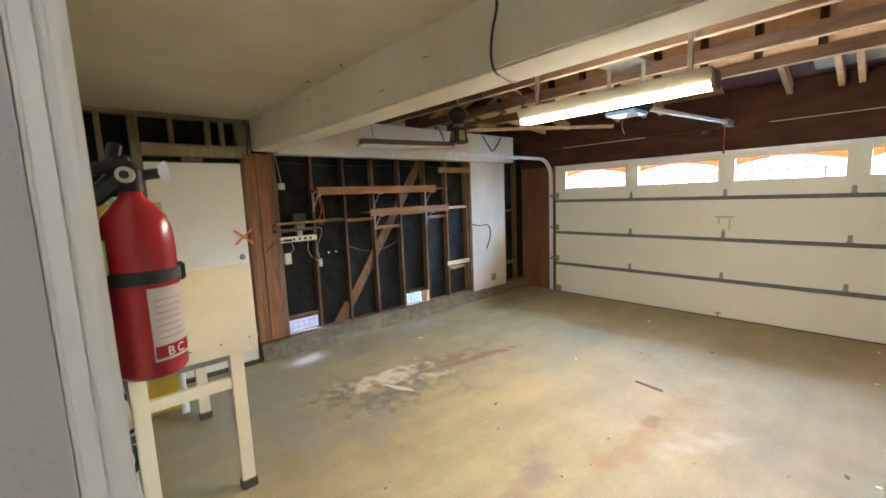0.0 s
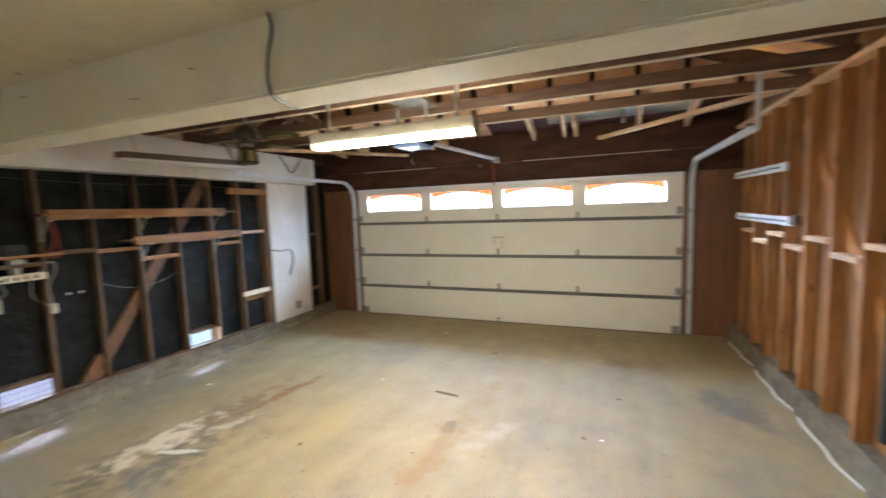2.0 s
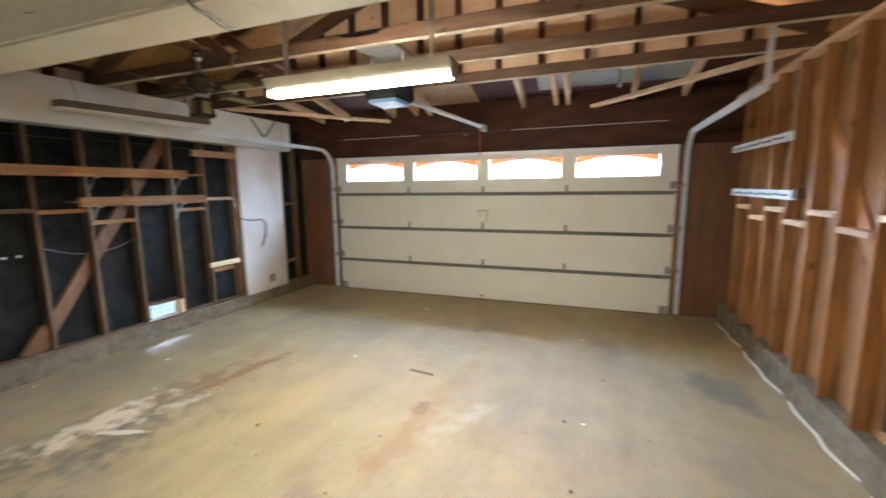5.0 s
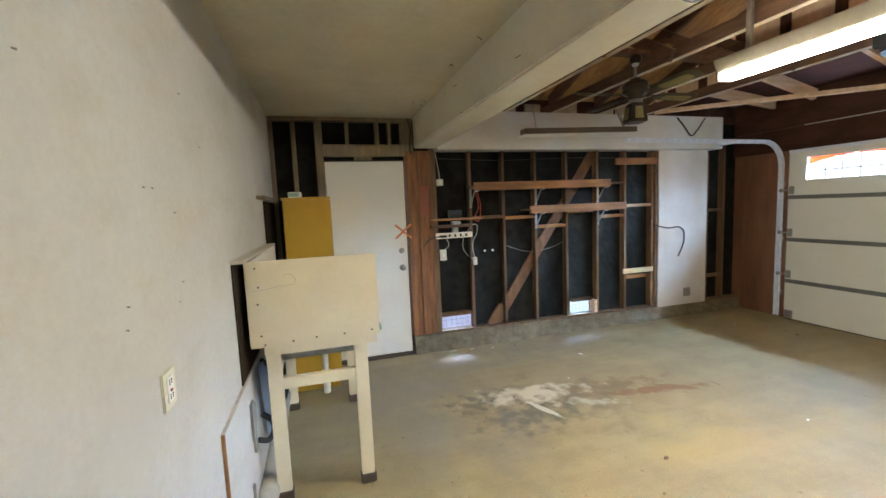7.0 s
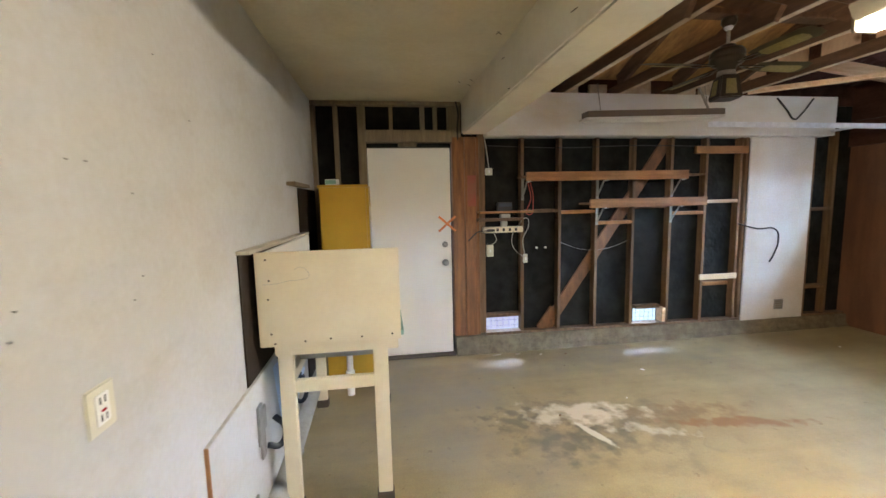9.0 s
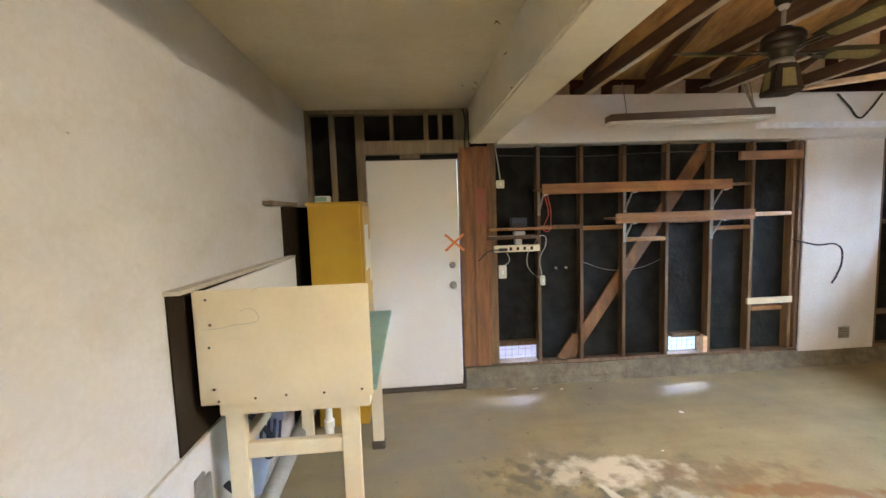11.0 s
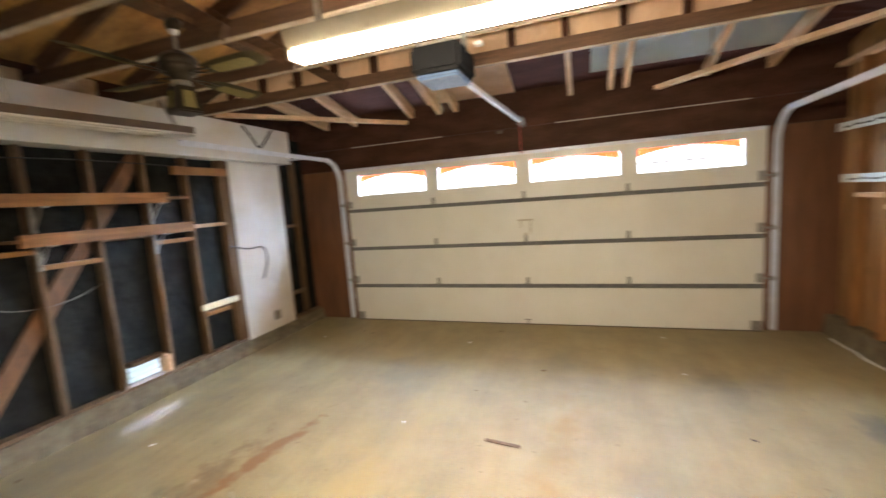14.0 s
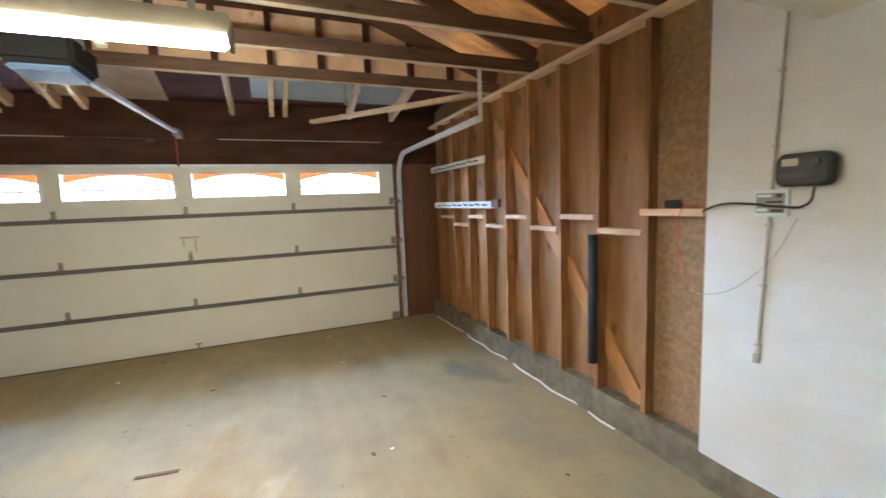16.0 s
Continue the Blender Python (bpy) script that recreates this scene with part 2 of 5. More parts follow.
def leafy_backdrop():
    """Blurred garden seen through a vent: pale blue, with green patches."""
    m = bpy.data.materials.new("garden_backdrop")
    m.use_nodes = True
    n, l = m.node_tree.nodes, m.node_tree.links
    b = n["Principled BSDF"]
    nz, rp = n.new("ShaderNodeTexNoise"), n.new("ShaderNodeValToRGB")
    nz.inputs["Scale"].default_value, nz.inputs["Detail"].default_value = 14, 4
    tc = n.new("ShaderNodeTexCoord")
    l.new(tc.outputs["Object"], nz.inputs[0])
    e = rp.color_ramp.elements
    e[0].position, e[0].color = 0.38, (0.1, 0.3, 0.16, 1)
    e[1].position, e[1].color = 0.58, (0.42, 0.6, 0.9, 1)
    l.new(nz.outputs[0], rp.inputs[0])
    l.new(rp.outputs[0], b.inputs["Emission Color"])
    b.inputs["Emission Strength"].default_value = 0.4
    return m


M_GARDEN = leafy_backdrop()


def stain_or_tone(m, cx, cy, rx, ry, angle, colour, strength, rag=0.5, scale=5.0, soft=0.5):
    """A ragged patch of dirt, spill or other tone on a level surface, over whatever colour the material has."""
    n, l = m.node_tree.nodes, m.node_tree.links
    b = n["Principled BSDF"]
    under = b.inputs["Base Color"].links[0].from_socket
    tc, mp, ln = n.new("ShaderNodeTexCoord"), n.new("ShaderNodeMapping"), n.new("ShaderNodeVectorMath")
    mp.vector_type = "TEXTURE"
    mp.inputs["Location"].default_value, mp.inputs["Rotation"].default_value, mp.inputs["Scale"].default_value = (cx, cy, 0), (0, 0, radians(angle)), (rx, ry, 50)
    ln.operation = "LENGTH"
    nz, ad, mr, ml, mx = n.new("ShaderNodeTexNoise"), n.new("ShaderNodeMath"), n.new("ShaderNodeMapRange"), n.new("ShaderNodeMath"), n.new("ShaderNodeMixRGB")
    nz.inputs["Scale"].default_value, nz.inputs["Detail"].default_value = scale, 6
    l.new(tc.outputs["Object"], mp.inputs[0])
    l.new(tc.outputs["Object"], nz.inputs[0])
    l.new(mp.outputs[0], ln.inputs[0])
    ad.operation, ad.inputs[1].default_value = "MULTIPLY_ADD", rag * 4
    l.new(nz.outputs[0], ad.inputs[0])
    l.new(ln.outputs["Value"], ad.inputs[2])
    mr.inputs[1].default_value, mr.inputs[2].default_value = 1 + rag * 2 - soft, 1 + rag * 2
    mr.inputs[3].default_value, mr.inputs[4].default_value = 1, 0
    l.new(ad.outputs[0], mr.inputs[0])
    ml.operation, ml.inputs[1].default_value = "MULTIPLY", strength
    l.new(mr.outputs[0], ml.inputs[0])
    mx.inputs[2].default_value = (*colour, 1)
    l.new(ml.outputs[0], mx.inputs[0])
    l.new(under, mx.inputs[1])
    l.new(mx.outputs[0], b.inputs["Base Color"])


def mottle(m, scale, detail, lo, hi, dark, light, stretch=(1, 1, 1), amount=0.5):
    """Another layer of uneven tone over a material: darker and lighter factors by noise of one size."""
    n, l = m.node_tree.nodes, m.node_tree.links
    b = n["Principled BSDF"]
    under = b.inputs["Base Color"].links[0].from_socket
    tc, mp, nz, rp, mx = n.new("ShaderNodeTexCoord"), n.new("ShaderNodeMapping"), n.new("ShaderNodeTexNoise"), n.new("ShaderNodeValToRGB"), n.new("ShaderNodeMixRGB")
    mp.inputs["Scale"].default_value = stretch
    nz.inputs["Scale"].default_value, nz.inputs["Detail"].default_value, nz.inputs["Roughness"].default_value = scale, detail, 0.65
    l.new(tc.outputs["Object"], mp.inputs[0])
    l.new(mp.outputs[0], nz.inputs[0])
    e = rp.color_ramp.elements
    e[0].position, e[0].color, e[1].position, e[1].color = lo, (*dark, 1), hi, (*light, 1)
    l.new(nz.outputs[0], rp.inputs[0])
    mx.blend_type, mx.inputs[0].default_value = "MULTIPLY", amount
    l.new(under, mx.inputs[1])
    l.new(rp.outputs[0], mx.inputs[2])
    l.new(mx.outputs[0], b.inputs["Base Color"])


mottle(M_CONC, 3.2, 9, 0.36, 0.6, (0.78, 0.76, 0.72), (1.06, 1.05, 1.0), amount=0.6)
mottle(M_CONC, 2.0, 6, 0.38, 0.6, (0.88, 0.86, 0.83), (1.04, 1.04, 1.04), (0.25, 2.2, 1), 0.7)
mottle(M_CONC, 16, 5, 0.29, 0.37, (0.45, 0.38, 0.3), (1, 1, 1), amount=0.7)
mottle(M_CONC, 110, 2, 0.3, 0.7, (0.86, 0.86, 0.86), (1.1, 1.1, 1.1), amount=0.7)
mottle(M_CURB, 14, 6, 0.3, 0.6, (0.75, 0.7, 0.65), (1.08, 1.08, 1.08), amount=0.7)
mottle(M_PLASTER, 0.9, 6, 0.38, 0.62, (0.86, 0.83, 0.76), (1, 1, 1), (1, 1, 2.5), 0.8)
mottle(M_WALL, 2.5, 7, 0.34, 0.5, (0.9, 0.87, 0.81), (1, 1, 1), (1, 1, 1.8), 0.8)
mottle(M_CEIL, 3.5, 6, 0.34, 0.56, (0.9, 0.88, 0.84), (1, 1, 1), amount=0.7)
mottle(M_BEAM, 3.5, 6, 0.34, 0.56, (0.9, 0.88, 0.84), (1, 1, 1), amount=0.7)
mottle(M_ROOFP, 6, 5, 0.34, 0.6, (0.55, 0.45, 0.4), (1.15, 1.1, 1.0), (2, 0.5, 1), 0.8)
for row in (
    (2.0, 1.55, 0.7, 0.42, -5, (0.1, 0.085, 0.058), 0.75, 0.9, 6.5, 1.1),
    (1.75, 1.38, 0.35, 0.2, 10, (0.08, 0.066, 0.045), 0.75, 1.3, 10.0, 1.0),
    (1.5, 1.75, 0.3, 0.16, 0, (0.08, 0.066, 0.045), 0.7, 1.4, 12.0, 0.9),
    (2.0, 1.72, 0.48, 0.19, -8, (0.58, 0.5, 0.37), 0.95, 0.9, 8.0, 0.7),
    (2.36, 1.43, 0.28, 0.06, -22, (0.46, 0.42, 0.33), 0.75, 0.9, 12.0, 0.8),
    (1.93, 1.45, 0.2, 0.035, -68, (0.6, 0.56, 0.46), 0.85, 0.4, 8.0, 0.3),
    (2.65, 1.62, 0.55, 0.15, -6, (0.15, 0.085, 0.035), 0.7, 1.0, 7.0, 0.8),
    (3.0, 1.42, 0.55, 0.07, -10, (0.2, 0.085, 0.022), 0.9, 0.8, 8.0, 0.6),
    (3.3, -0.45, 1.3, 0.16, -7, (0.27, 0.165, 0.048), 0.8, 0.8, 5.0, 1.4),
    (2.9, -0.35, 0.12, 0.06, 10, (0.16, 0.09, 0.04), 0.7, 0.6, 9.0, 0.5),
    (2.7, 0.7, 0.5, 0.35, 15, (0.36, 0.26, 0.1), 0.6, 0.9, 4.0, 1.0),
    (3.6, 0.5, 0.6, 0.3, -25, (0.34, 0.25, 0.1), 0.5, 0.9, 4.0, 1.0),
    (2.2, -1.3, 0.5, 0.3, 35, (0.38, 0.28, 0.12), 0.55, 0.9, 5.0, 1.0),
    (2.45, -0.36, 0.6, 0.13, -3, (0.26, 0.15, 0.045), 0.75, 0.6, 5.0, 0.9),
    (1.75, -0.1, 0.36, 0.16, 20, (0.17, 0.11, 0.08), 0.7, 0.6, 5.0, 0.8),
    (2.82, -0.68, 0.35, 0.12, -30, (0.5, 0.46, 0.38), 0.4, 0.8, 7.0, 1.2),
    (4.55, -1.7, 0.4, 0.28, 0, (0.15, 0.12, 0.075), 0.65, 0.6, 4.0, 0.9),
    (3.9, -2.55, 0.5, 0.25, 20, (0.11, 0.1, 0.085), 0.75, 0.6, 4.0, 0.8),
    (4.4, 0.9, 0.5, 0.4, 20, (0.17, 0.15, 0.11), 0.55, 0.6, 3.0, 0.9),
    (4.9, -0.4, 0.5, 0.3, 0, (0.15, 0.13, 0.09), 0.5, 0.6, 3.0, 0.9),
    # grime by the south footing; its colour also paints in the lamp's falloff
    (2.7, -2.5, 0.9, 0.4, 4, (0.2, 0.168, 0.11), 0.55, 0.7, 4.0, 1.0),
    (3.05, -1.0, 0.3, 0.16, 0, (0.2, 0.17, 0.12), 0.5, 0.6, 5.0, 0.8),
    # broad greyer and darker tones beside the bench and along the north footing
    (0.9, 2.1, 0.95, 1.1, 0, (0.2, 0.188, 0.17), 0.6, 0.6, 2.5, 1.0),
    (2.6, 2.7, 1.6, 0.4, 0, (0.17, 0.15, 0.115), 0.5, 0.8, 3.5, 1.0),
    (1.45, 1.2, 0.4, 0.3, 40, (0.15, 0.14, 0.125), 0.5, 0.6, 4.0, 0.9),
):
    stain_or_tone(M_CONC, *row)


# ---- building helpers ----
def box(bm, x0, x1, y0, y1, z0, z1, bevel=0.0):
    r = bmesh.ops.create_cube(bm, size=1)
    m = Matrix.Translation(((x0 + x1) / 2, (y0 + y1) / 2, (z0 + z1) / 2)) @ Matrix.Diagonal((x1 - x0, y1 - y0, z1 - z0, 1))
    bmesh.ops.transform(bm, matrix=m, verts=r["verts"])
    if bevel:
        es = list({e for v in r["verts"] for e in v.link_edges})
        bmesh.ops.bevel(bm, geom=es, offset=bevel, segments=2, affect="EDGES")
    return bm


def boxed(x0, x1, y0, y1, z0, z1, bevel=0.0):
    return box(bmesh.new(), x0, x1, y0, y1, z0, z1, bevel)


def bar(bm, a, b, w, h, up=(0, 0, 1), bevel=0.0):
    """A square timber from a to b, w across and h along up."""
    a, b = Vector(a), Vector(b)
    d = (b - a).normalized()
    s = d.cross(Vector(up)).normalized()
    u = s.cross(d)
    r = bmesh.ops.create_cube(bm, size=1)
    m = Matrix((s, d, u)).transposed().to_4x4()
    m.translation = (a + b) / 2
    bmesh.ops.transform(bm, matrix=m @ Matrix.Diagonal((w, (b - a).length, h, 1)), verts=r["verts"])
    if bevel:
        es = list({e for v in r["verts"] for e in v.link_edges})
        bmesh.ops.bevel(bm, geom=es, offset=bevel, segments=1, affect="EDGES")
    return bm


def rod(bm, a, b, r0, r1=None, seg=16):
    a, b = Vector(a), Vector(b)
    m = (b - a).to_track_quat("Z", "Y").to_matrix().to_4x4()
    m.translation = (a + b) / 2
    bmesh.ops.create_cone(bm, cap_ends=True, segments=seg, radius1=r0, radius2=r0 if r1 is None else r1, depth=(b - a).length, matrix=m)
    return bm


def lathe(bm, profile, seg=32, m=Matrix()):
    """Turn (radius, height) pairs round z."""
    rings = []
    for r, z in profile:
        rings.append([bm.verts.new(m @ Vector((r * math.cos(2 * math.pi * k / seg), r * math.sin(2 * math.pi * k / seg), z))) for k in range(seg)])
    for a, b in zip(rings, rings[1:]):
        for k in range(seg):
            bm.faces.new((a[k], a[(k + 1) % seg], b[(k + 1) % seg], b[k]))
    bm.faces.new(reversed(rings[0]))
    bm.faces.new(rings[-1])
    return bm


def finish(name, bm, material, smooth=False):
    bmesh.ops.recalc_face_normals(bm, faces=bm.faces)
    me = bpy.data.meshes.new(name)
    bm.to_mesh(me)
    bm.free()
    me.materials.append(material)
    for p in me.polygons:
        p.use_smooth = smooth
    return new(name, me)


def structure(name, bm, material, label=""):
    return tagged(finish(name, bm, material), label, kind="structure")


def part(name, bm, material, parent, label="", smooth=False):
    ob = finish(name, bm, material, smooth)
    ob.parent = parent
    ob.matrix_parent_inverse = parent.matrix_world.inverted()
    return tagged(ob, label)


def thing(name, at, label, category, group=""):
    ob = new(name)
    ob.empty_display_size = 0.1
    ob.location = at
    bpy.context.view_layer.update()
    return tagged(ob, label, category, group)


def cable(name, points, radius, material, parent=None, label=""):
    """A smooth cord through a few points, as a mesh."""
    cu = bpy.data.curves.new(name, "CURVE")
    cu.dimensions, cu.bevel_depth, cu.bevel_resolution, cu.resolution_u = "3D", radius, 2, 6
    sp = cu.splines.new("BEZIER")
    sp.bezier_points.add(len(points) - 1)
    for bp, p in zip(sp.bezier_points, points):
        bp.co, bp.handle_left_type, bp.handle_right_type = p, "AUTO", "AUTO"
    tmp = bpy.data.objects.new("tmp", cu)
    me = bpy.data.meshes.new_from_object(tmp)
    bpy.data.objects.remove(tmp)
    bpy.data.curves.remove(cu)
    me.name = name
    me.materials.clear()
    me.materials.append(material)
    for p in me.polygons:
        p.use_smooth = True
    ob = new(name, me)
    if parent:
        ob.parent = parent
        ob.matrix_parent_inverse = parent.matrix_world.inverted()
    return tagged(ob, label)


# ---- structure ----
XW, XF, YN, YS = -0.1, 6.0, 3.1, -3.0  # west plaster face, garage door face, stud faces
ZP = 2.65  # underside of the roof joists
ZC = 2.58  # low ceiling

structure("floor", boxed(XW - 0.12, 6.25, -3.2, 3.3, -0.15, 0), M_CONC, "stained bare concrete garage floor")
structure("ground", boxed(-40, 60, -50, 50, -0.3, -0.16), M_OUT, "pale ground outside the garage")
structure("backdrop", boxed(9, 9.1, -8, 8, 0.2, 8), M_BACK, "bright daylight in front of the garage")
structure("backdrop_sky", boxed(8.95, 8.98, -7, 7, 2.26, 5.8), M_SKYB, "bright open sky in front of the garage")
structure("backdrop_garden", boxed(3.0, 4.2, 3.6, 3.7, -0.1, 1.3), M_GARDEN, "blurred bright garden behind the wall vent")
structure("backdrop_side", boxed(0.9, 2.6, 3.6, 3.7, -0.1, 1.3), M_VENTB, "bright daylight behind the wall vent")

# west wall with the doorway into the house
DY0, DY1, DZ = -1.8, -0.94, 2.25
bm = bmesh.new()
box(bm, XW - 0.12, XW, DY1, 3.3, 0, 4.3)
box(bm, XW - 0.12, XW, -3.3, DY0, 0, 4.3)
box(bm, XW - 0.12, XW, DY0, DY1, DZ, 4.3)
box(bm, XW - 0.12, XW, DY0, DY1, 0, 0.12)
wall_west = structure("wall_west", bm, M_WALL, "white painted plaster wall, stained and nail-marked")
structure("floor_house", boxed(-3.2, XW - 0.12, -3.3, 1.5, 0.0, 0.12), M_GREY, "plain grey floor of the room behind")
bm = bmesh.new()
box(bm, -3.3, -3.2, -3.3, 1.5, 0, 2.7)
box(bm, -3.2, XW - 0.12, -3.4, -3.3, 0, 2.7)
box(bm, -3.2, XW - 0.12, 1.5, 1.6, 0, 2.7)
structure("wall_house", bm, M_GREY, "plain grey walls of the room behind")
structure("ceiling_house", boxed(-3.3, XW - 0.12, -3.4, 1.6, 2.6, 2.7), M_CEIL, "plain ceiling of the room behind")

# door casing and jamb
door1 = tagged(new("door_1"), "white stepped door casing round the house doorway", kind="structure")
bm = bmesh.new()
for w0, w1, th in ((0.0, 0.062, 0.010), (0.006, 0.02, 0.013), (0.045, 0.064, 0.015)):
    box(bm, XW, XW + th, DY1 + w0, DY1 + w1, 0.0, DZ + w1, 0.002)
    box(bm, XW, XW + th, DY0 - w1, DY0 - w0, 0.0, DZ + w1, 0.002)
    box(bm, XW, XW + th, DY0 - w0, DY1 + w0, DZ + w0, DZ + w1, 0.002)
part("casing", bm, M_CASE, door1)
bm = bmesh.new()
for x0, x1, d in ((XW - 0.007, XW + 0.010, 0.016), (XW - 0.031, XW - 0.007, 0.022)):
    box(bm, x0, x1, DY1 - d, DY1 - 0.001, 0.12, DZ, 0.004)
    box(bm, x0, x1, DY0 + 0.001, DY0 + d, 0.12, DZ, 0.003)
    box(bm, x0, x1, DY0 + d, DY1 - d, DZ - d, DZ - 0.001, 0.003)
    box(bm, x0 + 0.0005, x0 + 0.005, DY1 - d - 0.0025, DY1 - d + 0.001, 0.12, DZ - d, 0.001)
    box(bm, x0 + 0.0005, x0 + 0.005, DY0 + d - 0.001, DY0 + d + 0.0025, 0.12, DZ - d, 0.001)
part("jamb", bm, M_CASE, door1)
bm = bmesh.new()
box(bm, XW - 0.13, XW - 0.031, DY1 - 0.028, DY1 - 0.001, 0.12, DZ)
box(bm, XW - 0.13, XW - 0.031, DY0 + 0.001, DY0 + 0.028, 0.12, DZ)
box(bm, XW - 0.13, XW - 0.031, DY0 + 0.028, DY1 - 0.028, DZ - 0.028, DZ - 0.001)
part("inner_jamb", bm, M_GREY, door1, "grey painted inner jamb")

# an unseen fill lamp, added on the ceiling of the room behind to brighten the casing
hl = thing("house_fill_lamp", (-0.9, -2.4, 2.58), "unseen round lamp added in the room behind to light the casing", "ceiling light")
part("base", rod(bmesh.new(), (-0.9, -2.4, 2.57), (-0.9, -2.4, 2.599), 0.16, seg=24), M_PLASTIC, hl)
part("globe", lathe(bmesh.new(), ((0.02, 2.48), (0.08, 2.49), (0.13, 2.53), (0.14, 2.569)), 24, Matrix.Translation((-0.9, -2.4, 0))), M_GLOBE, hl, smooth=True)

# low ceiling and the wrapped beam
structure("ceiling", boxed(XW, 1.4, -3.1, 3.18, ZC, ZC + 0.03), M_CEIL, "low painted drywall ceiling, yellowed")
BX0, BX1, BZ = 1.345, 1.595, 2.262  # sides and underside of the beam
bm = boxed(BX0, BX1, -3.0, 3.085, BZ, 2.8)
bmesh.ops.bevel(bm, geom=list(bm.edges), offset=0.012, segments=2, affect="EDGES")
structure("ceiling_beam", bm, M_BEAM, "broad drywall-wrapped beam under the ceiling")

# north wall: tar paper on the sheathing, with the side door and two low vents
VENTS = ((1.6, 2.0, 0.185, 0.36), (3.32, 3.64, 0.18, 0.35))
bm = bmesh.new()
box(bm, XW - 0.1, 0.41, 3.19, 3.24, 0, 4.3)
box(bm, 0.41, 1.25, 3.19, 3.24, 2.15, 4.3)
x = 1.25
for x0, x1, z0, z1 in VENTS:
    box(bm, x, x0, 3.19, 3.24, 0, 4.3)
    box(bm, x0, x1, 3.19, 3.24, 0, z0)
    box(bm, x0, x1, 3.19, 3.24, z1, 4.3)
    x = x1
box(bm, x, 6.3, 3.19, 3.24, 0, 4.3)
wall_north = structure("wall_north", bm, M_PAPER, "open stud wall backed with black tar paper")


def curb(name, prof, x0, x1, rise0, rise1, label):
    """A rough cast footing along x."""
    bm = bmesh.new()
    rows = []
    for k in range(41):
        f = k / 40
        x = x0 + (x1 - x0) * f
        h = rise0 + (rise1 - rise0) * f
        w = noise.noise((x * 3, 7, 0)) * 0.012
        rows.append([bm.verts.new((x, y + (w if j < 3 else 0), z * h + (w * 0.5 if 0 < j < 3 else 0))) for j, (y, z) in enumerate(prof)])
    for p, q in zip(rows, rows[1:]):
        for k in range(len(prof)):
            bm.faces.new((p[k], p[(k + 1) % len(prof)], q[(k + 1) % len(prof)], q[k]))
    bm.faces.new(rows[0])
    bm.faces.new(rows[-1])
    return structure(name, bm, M_CURB, label)


curb("curb_north", ((3.04, 0.0), (3.07, 0.35), (3.085, 1.0), (3.3, 1.0), (3.3, 0.0)), 1.26, 6.06, 0.185, 0.14, "rough concrete footing under the stud wall")
curb("curb_south", ((-2.965, 0.0), (-2.975, 0.4), (-2.99, 1.0), (-3.3, 1.0), (-3.3, 0.0)), 2.0, 6.06, 0.2, 0.19, "rough concrete footing under the south studs")
curb("curb_south_plaster", ((-2.955, 0.0), (-2.965, 0.5), (-2.975, 1.0), (-3.3, 1.0), (-3.3, 0.0)), XW, 2.0, 0.15, 0.165, "rough concrete footing under the plaster")


def curb_z(x):
    return 0.185 - 0.045 * (x - 1.26) / 4.8


for x0, x1 in ((1.525, 1.585), (1.966, 1.998), (2.376, 2.408), (2.792, 2.824), (3.218, 3.25), (3.66, 3.692), (4.08, 4.112), (4.508, 4.54), (4.572, 4.61), (5.44, 5.475), (5.74, 5.775)):
    part("stud", boxed(x0, x1, YN, YN + 0.088, curb_z(x0) + 0.03, 2.3, 0.003), M_STUDN, wall_north)
part("sill_plate", bar(bmesh.new(), (1.587, YN + 0.046, curb_z(1.55) + 0.012), (6.05, YN + 0.046, curb_z(6.05) + 0.012), 0.084, 0.03), M_STUDN, wall_north)
# vent framing
for x0, x1, z0, z1 in VENTS:
    part("vent_header", boxed(x0 - 0.01, x1 - 0.04, YN + 0.01, YN + 0.086, z1 + 0.01, z1 + 0.047, 0.002), M_STUDN, wall_north)
    for k in range(1, 6):
        part("vent_wire", rod(bmesh.new(), (x0 + (x1 - x0) * k / 6, 3.215, z0), (x0 + (x1 - x0) * k / 6, 3.215, z1), 0.0015, seg=6), M_STEEL, wall_north)
    for k in (1, 2):
        part("vent_wire", rod(bmesh.new(), (x0, 3.215, z0 + (z1 - z0) * k / 3), (x1, 3.215, z0 + (z1 - z0) * k / 3), 0.0015, seg=6), M_STEEL, wall_north)
part("vent_frame", boxed(3.61, 3.655, 3.085, 3.185, 0.2, 0.36, 0.002), M_RAFT, wall_north, "pale new wood beside the vent")
# blocks between the studs
for x0, x1, z, m, y in (
    (1.998, 2.376, 1.485, M_STUDN, 3.1), (2.408, 2.792, 1.465, M_SHELF, 3.1), (2.824, 3.218, 1.34, M_SHELF, 3.1), (3.25, 3.66, 1.5, M_STUDN, 3.12),
    (3.692, 4.08, 1.42, M_SHELF, 3.1), (4.112, 4.508, 1.54, M_RAFT, 3.1), (5.475, 5.74, 1.42, M_STUDN, 3.1), (5.475, 5.74, 0.5, M_STUDN, 3.1)):
    part("blocking", boxed(x0 + 0.001, x1 - 0.001, y, y + 0.085, z - 0.018, z + 0.018, 0.003), m, wall_north)
part("blocking", boxed(4.05, 4.52, 3.07, 3.098, 0.66, 0.72, 0.003), M_CREAM, wall_north, "cream painted board across two studs")
part("blocking", boxed(4.13, 4.45, 3.105, 3.18, 0.585, 0.625, 0.003), M_SHELF, wall_north)
part("blocking", boxed(3.93, 4.57, 3.06, 3.098, 2.06, 2.14, 0.003), M_SHELF, wall_north)
